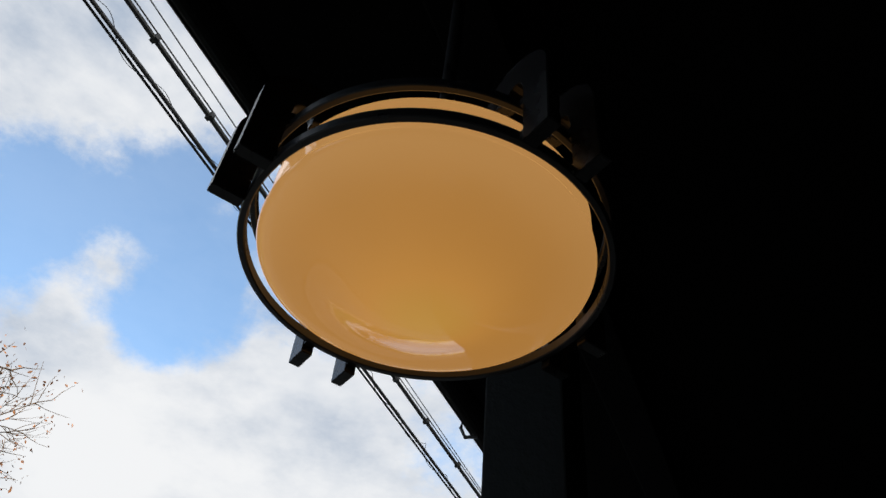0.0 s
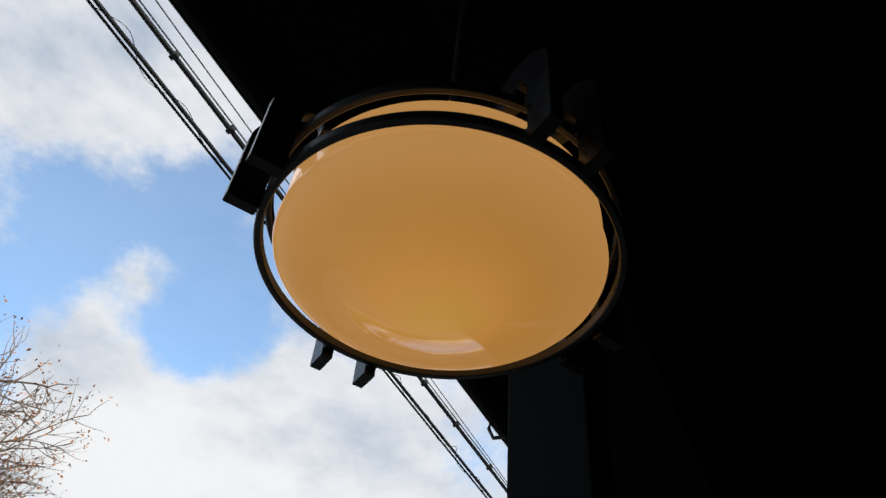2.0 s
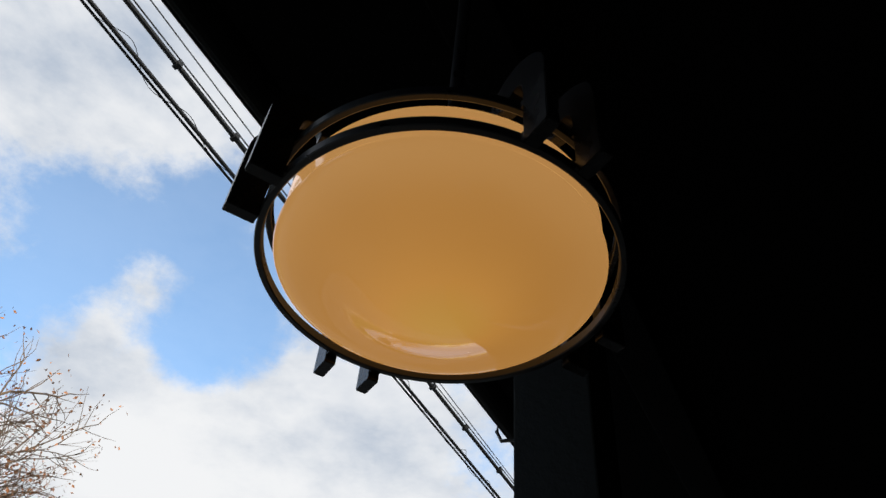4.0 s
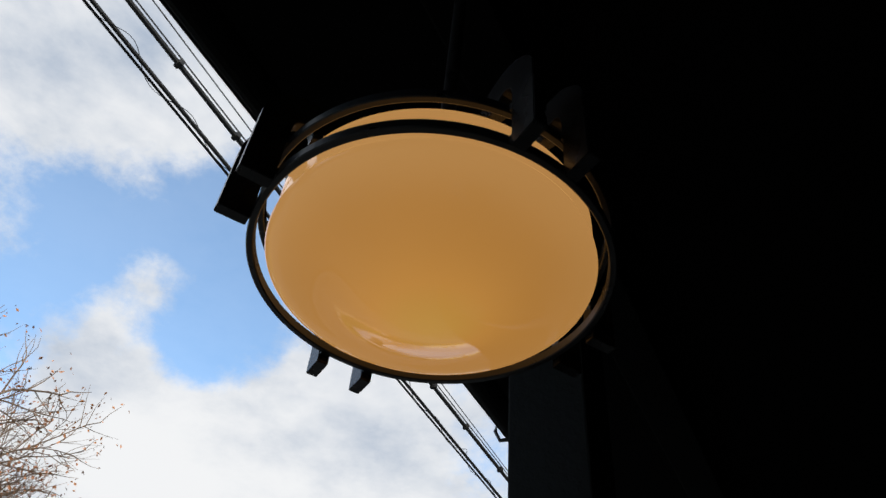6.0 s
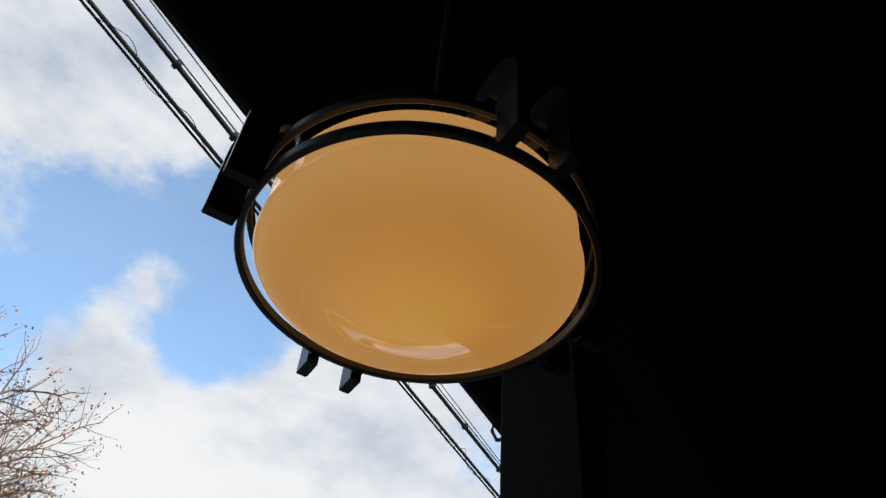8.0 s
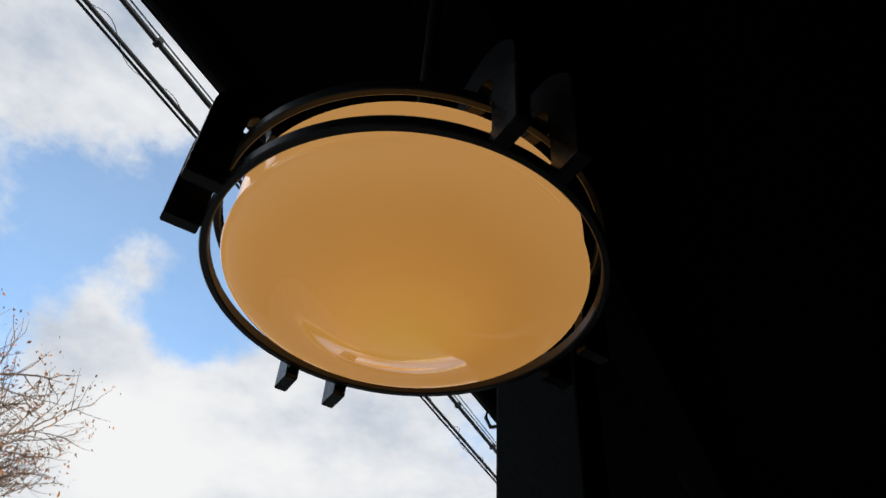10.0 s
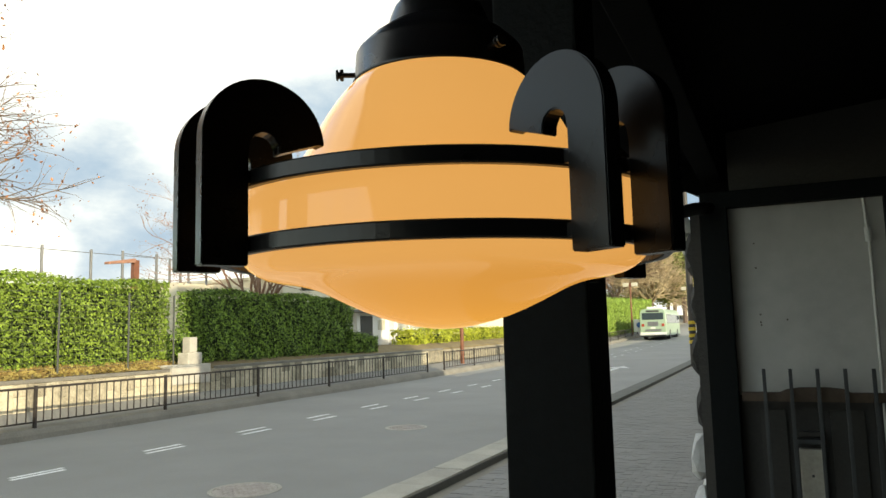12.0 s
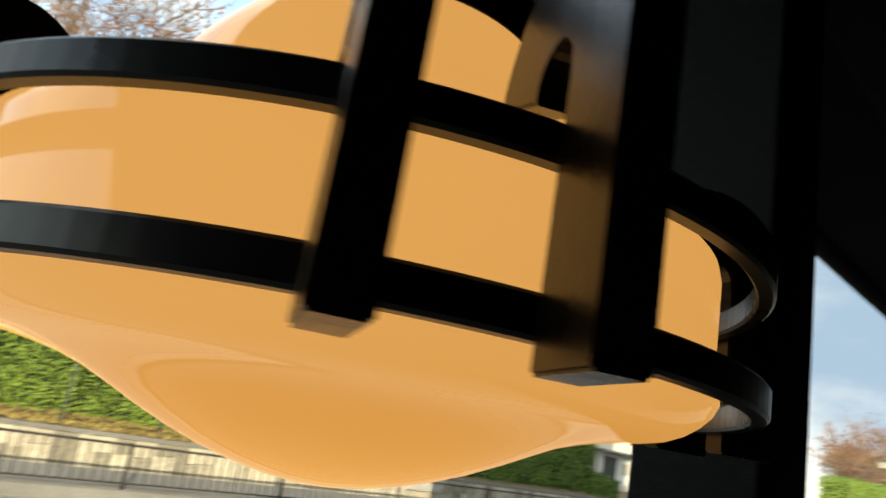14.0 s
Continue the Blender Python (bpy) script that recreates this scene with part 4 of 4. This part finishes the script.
part("wall_lamp", box_bm(0.0, 9.0, 2.45, 0.15, 9.15, 2.65, 0.02), M_DARK_OPEN, house)
part("dish", tube_bm([(-1.0, 5.0, 3.4), (-1.0, 5.2, 4.2)], [0.05, 0.12], 8), M_WHITE, house)

# ================= trees =================
class Wood:
    """Gathers tapered twigs as plain triangles."""

    def __init__(self):
        self.v, self.f, self.tips, self.dirs = [], [], [], []

    def limb(self, pts, r0, r1, sides):
        n = len(pts)
        base = len(self.v)
        for i, p in enumerate(pts):
            d = (pts[min(i + 1, n - 1)] - pts[max(i - 1, 0)]).normalized()
            ref = Vector((0, 0, 1)) if abs(d.z) < 0.9 else Vector((1, 0, 0))
            u = d.cross(ref).normalized()
            w = d.cross(u)
            r = r0 + (r1 - r0) * i / (n - 1)
            for k in range(sides):
                a = 2 * math.pi * k / sides
                self.v.append(tuple(p + r * (u * math.cos(a) + w * math.sin(a))))
        for i in range(n - 1):
            for k in range(sides):
                j = (k + 1) % sides
                a, b = base + i * sides, base + (i + 1) * sides
                self.f.append((a + k, a + j, b + j, b + k))

    def grow(self, rng, p, d, length, r, depth, spread, lift, kids):
        seg = 4 if depth > 1 else 3
        pts, q = [p], d.copy()
        for i in range(seg):
            q = (q + Vector((rng.gauss(0, 0.2), rng.gauss(0, 0.2), rng.gauss(0, 0.16) + lift))).normalized()
            pts.append(pts[-1] + q * (length / seg))
        self.limb(pts, r, r * (0.55 if depth else 0.3), 6 if depth > 3 else 4 if depth > 1 else 3)
        if depth == 0:
            self.tips.append(pts[-1])
            self.dirs.append(q)
            return
        for k in range(kids):
            at = 1.0 if k == 0 else rng.uniform(0.35, 1.0)
            i = min(int(at * seg), seg - 1)
            o = pts[i].lerp(pts[i + 1], min(1, at * seg - i))
            axis = Vector((rng.gauss(0, 1), rng.gauss(0, 1), rng.gauss(0, 1))).normalized()
            side = q.cross(axis).normalized()
            nd = (q + side * spread * rng.uniform(0.5, 1.3) * (0.5 if k == 0 else 1)).normalized()
            self.grow(rng, o, nd, length * rng.uniform(0.6, 0.85), r * (0.66 if k == 0 else 0.52), depth - 1, spread, lift, kids)


def tree(base, trunk_h, limbs, limb_len, lean, depth, kids, r, seed, twig, label, leaf=None, n_leaf=0, leaf_size=0.07, lift=0.03, spread=0.6, name="tree"):
    rng = random.Random(seed)
    t = thing(name, base, label, "tree")
    w = Wood()
    top = Vector((rng.gauss(0, 0.1), rng.gauss(0, 0.1), trunk_h))
    w.limb([Vector((0, 0, -0.3)), Vector((0, 0, trunk_h * 0.5)), top], r * 1.5, r, 9)
    soup("trunk", w.v, w.f, M_BARK, t, smooth=True)
    c = Wood()
    for k in range(limbs):
        a = 2 * math.pi * (k + rng.uniform(-0.25, 0.25)) / limbs
        l = lean * rng.uniform(0.55, 1.25)
        d = Vector((math.cos(a) * math.sin(l), math.sin(a) * math.sin(l), math.cos(l)))
        c.grow(rng, top - Vector((0, 0, rng.uniform(0, trunk_h * 0.15))), d, limb_len * rng.uniform(0.85, 1.15), r * 0.55, depth, spread, lift, kids)
    soup("crown", c.v, c.f, twig, t, "bare fine twigs")
    if leaf:
        nr = np.random.default_rng(seed)
        tips = np.array([tuple(p) for p in c.tips])
        pick = tips[nr.integers(0, len(tips), n_leaf)] + nr.normal(0, 0.10, (n_leaf, 3))
        leaves("leaves", pick, nr.normal(size=(n_leaf, 3)), leaf_size, leaf, nr, t, "few withered reddish leaves")
    return t


tree((-16.8, 5.0, 1.2), 3.5, 11, 2.75, 1.0, 4, 5, 0.18, 21, M_TWIG, "large bare tree with a few withered red-brown leaves", M_AUTUMN, 14000, 0.046, 0.0, 0.75)
tree((-18.5, 22.8, 1.2), 1.6, 11, 2.3, 0.52, 4, 4, 0.12, 8, M_TWIG_RED, "vase-shaped bare tree with reddish twigs behind the hedge", M_AUTUMN, 4500, 0.04, 0.06, 0.42)
tree((-20.6, 106, 2.0), 4.5, 9, 3.3, 0.6, 4, 4, 0.3, 4, M_TWIG, "distant tall bare tree with fine pale twigs", None, 0, 0.1, 0.02, 0.5)
tree((-25.5, 100, 2.0), 3.0, 8, 3.6, 0.55, 4, 4, 0.22, 14, M_TWIG_RED, "distant bare tree with reddish twigs", M_AUTUMN, 900, 0.16, 0.02, 0.55)
tree((-16.2, 108, 2.2), 3.2, 13, 3.0, 0.8, 4, 5, 0.26, 31, M_TWIG_BROWN, "distant round tree with dense brown twigs", M_TWIG_BROWN, 15000, 0.09, 0.02, 0.6)


def leafy(base, h, rx, rz, n, size, material, label, seed, lumps=14):
    rng = random.Random(seed)
    nr = np.random.default_rng(seed)
    t = thing("tree", base, label, "tree")
    w = Wood()
    top = Vector((0, 0, h * 0.8))
    w.limb([Vector((0, 0, -0.3)), Vector((0.1, 0, h * 0.4)), top], 0.35, 0.1, 8)
    P, N = [], []
    for k in range(lumps):
        a, e = rng.uniform(0, 2 * math.pi), rng.uniform(-0.6, 1.4)
        c = Vector((math.cos(a) * math.cos(e) * rx * 0.62, math.sin(a) * math.cos(e) * rx * 0.62, h - rz + math.sin(e) * rz * 0.62))
        w.limb([Vector((0, 0, h * 0.35)), (c + Vector((0, 0, h * 0.4))) * 0.5, c], 0.09, 0.03, 4)
        m = n // lumps
        d = nr.normal(size=(m, 3))
        d /= np.linalg.norm(d, axis=1, keepdims=True)
        s = rng.uniform(0.32, 0.5)
        P.append(np.array(tuple(c)) + d * np.array((rx * s, rx * s, rz * s)) * nr.uniform(0.55, 1.05, (m, 1)))
        N.append(d)
    soup("trunk", w.v, w.f, M_BARK, t)
    leaves("crown", np.concatenate(P), np.concatenate(N), size, material, nr, t)
    return t


leafy((-14.6, 121, 2.8), 12.6, 4.6, 5.4, 16000, 0.22, M_PINE, "distant dark green evergreen tree", 32)
leafy((-12.2, 113, 2.6), 11.5, 3.8, 5.0, 14000, 0.22, M_PINE, "distant dark green evergreen tree", 33)
leafy((-16.0, 124, 3.0), 8.0, 5.0, 3.8, 6000, 0.2, M_PINE, "distant green tree behind the bus", 34)
leafy((-12.4, 128, 3.2), 7.5, 5.0, 3.8, 7000, 0.22, M_PINE, "distant low green trees behind the road", 41)
leafy((-5.5, 126, 3.2), 9.0, 6.0, 4.5, 9000, 0.22, M_PINE, "distant dark green evergreen behind the road", 39)
leafy((-23, 128, 3.0), 9.0, 6.0, 4.5, 8000, 0.22, M_PINE, "distant green tree behind the hedge", 40)
leafy((-30, 118, 2.6), 9.0, 6.0, 3.5, 6000, 0.22, M_TWIG_BROWN, "distant brown winter tree", 35)
leafy((-34.5, 62, 1.2), 6.2, 1.4, 1.6, 1600, 0.14, M_PINE, "small evergreen tree behind the low building", 36)
leafy((-31.0, 66, 1.2), 6.8, 1.5, 1.9, 1600, 0.14, M_PINE, "small evergreen tree behind the low building", 37)
leafy((-22.0, 9.6, 1.2), 4.4, 1.0, 0.6, 600, 0.08, M_RAIL_WOOD, "brown treetop just above the hedge", 38, 6)

# ================= bus, sign =================
bus = thing("bus", (-10.7, 72.0, rise(75) + 0.02), "pale green and white city bus stopped in the lane", "bus")
W2, LEN = 1.24, 10.4
bm = bmesh.new()
ends = []
for y, k in ((0.0, 0.94), (0.12, 1.0), (LEN - 0.15, 1.0), (LEN, 0.95)):
    prof = [(-W2 * k, 0.36), (-W2 * k, 1.55), (-W2 * 0.965 * k, 2.55), (-W2 * 0.86 * k, 2.82), (-W2 * 0.6 * k, 2.90), (W2 * 0.6 * k, 2.90), (W2 * 0.86 * k, 2.82), (W2 * 0.965 * k, 2.55), (W2 * k, 1.55), (W2 * k, 0.36)]
    ends.append([bm.verts.new((x, y, z)) for x, z in prof])
for p, q in zip(ends, ends[1:]):
    for k in range(10):
        bm.faces.new((p[k], p[(k + 1) % 10], q[(k + 1) % 10], q[k]))
bm.faces.new(ends[0])
bm.faces.new(ends[-1])
part("body", bm, M_BUS, bus)
part("roof_unit", box_bm(-0.75, 1.4, 2.86, 0.75, 4.2, 3.12, 0.08), M_WHITE, bus, "white roof air-conditioning unit")
part("rear_window", box_bm(-1.0, -0.022, 1.86, 1.0, 0.05, 2.52, 0.06), M_BUS_GLASS, bus)
part("destination_sign", box_bm(-0.6, -0.03, 2.58, 0.6, 0.04, 2.76, 0.02), M_DARK_OPEN, bus)
part("engine_grille", box_bm(-0.75, -0.02, 0.74, 0.75, 0.04, 0.95, 0.01), M_POST_GREY, bus)
part("number_plate", box_bm(-0.22, -0.03, 1.0, 0.22, 0.02, 1.16, 0.005), M_WHITE, bus)
part("advert_panel", box_bm(-0.5, -0.024, 1.24, 0.5, 0.04, 1.68, 0.02), M_POST_GREY, bus)
part("skirt", box_bm(-W2 + 0.08, 0.1, 0.24, W2 - 0.08, LEN - 0.1, 0.38), M_DARK_OPEN, bus)
part("bumper", box_bm(-W2 + 0.02, -0.12, 0.40, W2 - 0.02, 0.1, 0.66, 0.05), M_WHITE, bus)
part("door_mirror", box_bm(W2 + 0.05, LEN - 0.2, 1.9, W2 + 0.25, LEN - 0.05, 2.3, 0.03), M_TYRE, bus)
for s in (-1, 1):
    part("tail_light", box_bm(s * 0.93 - 0.13, -0.03, 1.22, s * 0.93 + 0.13, 0.05, 1.48, 0.02), M_RED, bus)
    for k in range(6):
        y0 = 0.55 + 1.6 * k
        bm = box_bm(s * 1.225 - 0.02, y0, 1.5, s * 1.225 + 0.03, y0 + 1.52, 2.36, 0.015)
        for v in bm.verts:
            v.co.x -= s * 0.035 * (v.co.z - 1.5)
        part("side_window", bm, M_BUS_GLASS, bus)
    for y in (2.4, 8.0):
        wheel = part("wheel", tube_bm([(s * 0.90, y, 0.45), (s * 1.255, y, 0.45)], 0.46, 20), M_TYRE, bus)
        part("rim", tube_bm([(s * 1.20, y, 0.45), (s * 1.268, y, 0.45)], 0.25, 14), M_POST_GREY, wheel)
sign = thing("road_sign", (-12.35, 74.0, rise(74) + 0.25), "white board with a round blue mark on a stand", "sign")
part("board", box_bm(-0.5, -0.03, 0.55, 0.5, 0.03, 1.75, 0.02), M_WHITE, sign)
part("disc", tube_bm([(0.05, -0.045, 1.2), (0.05, -0.025, 1.2)], 0.27, 24), M_BLUE, sign)
part("leg", tube_bm([(-0.4, 0, 0), (-0.4, 0, 0.6)], 0.03, 8), M_POST_GREY, sign)
part("leg", tube_bm([(0.4, 0, 0), (0.4, 0, 0.6)], 0.03, 8), M_POST_GREY, sign)
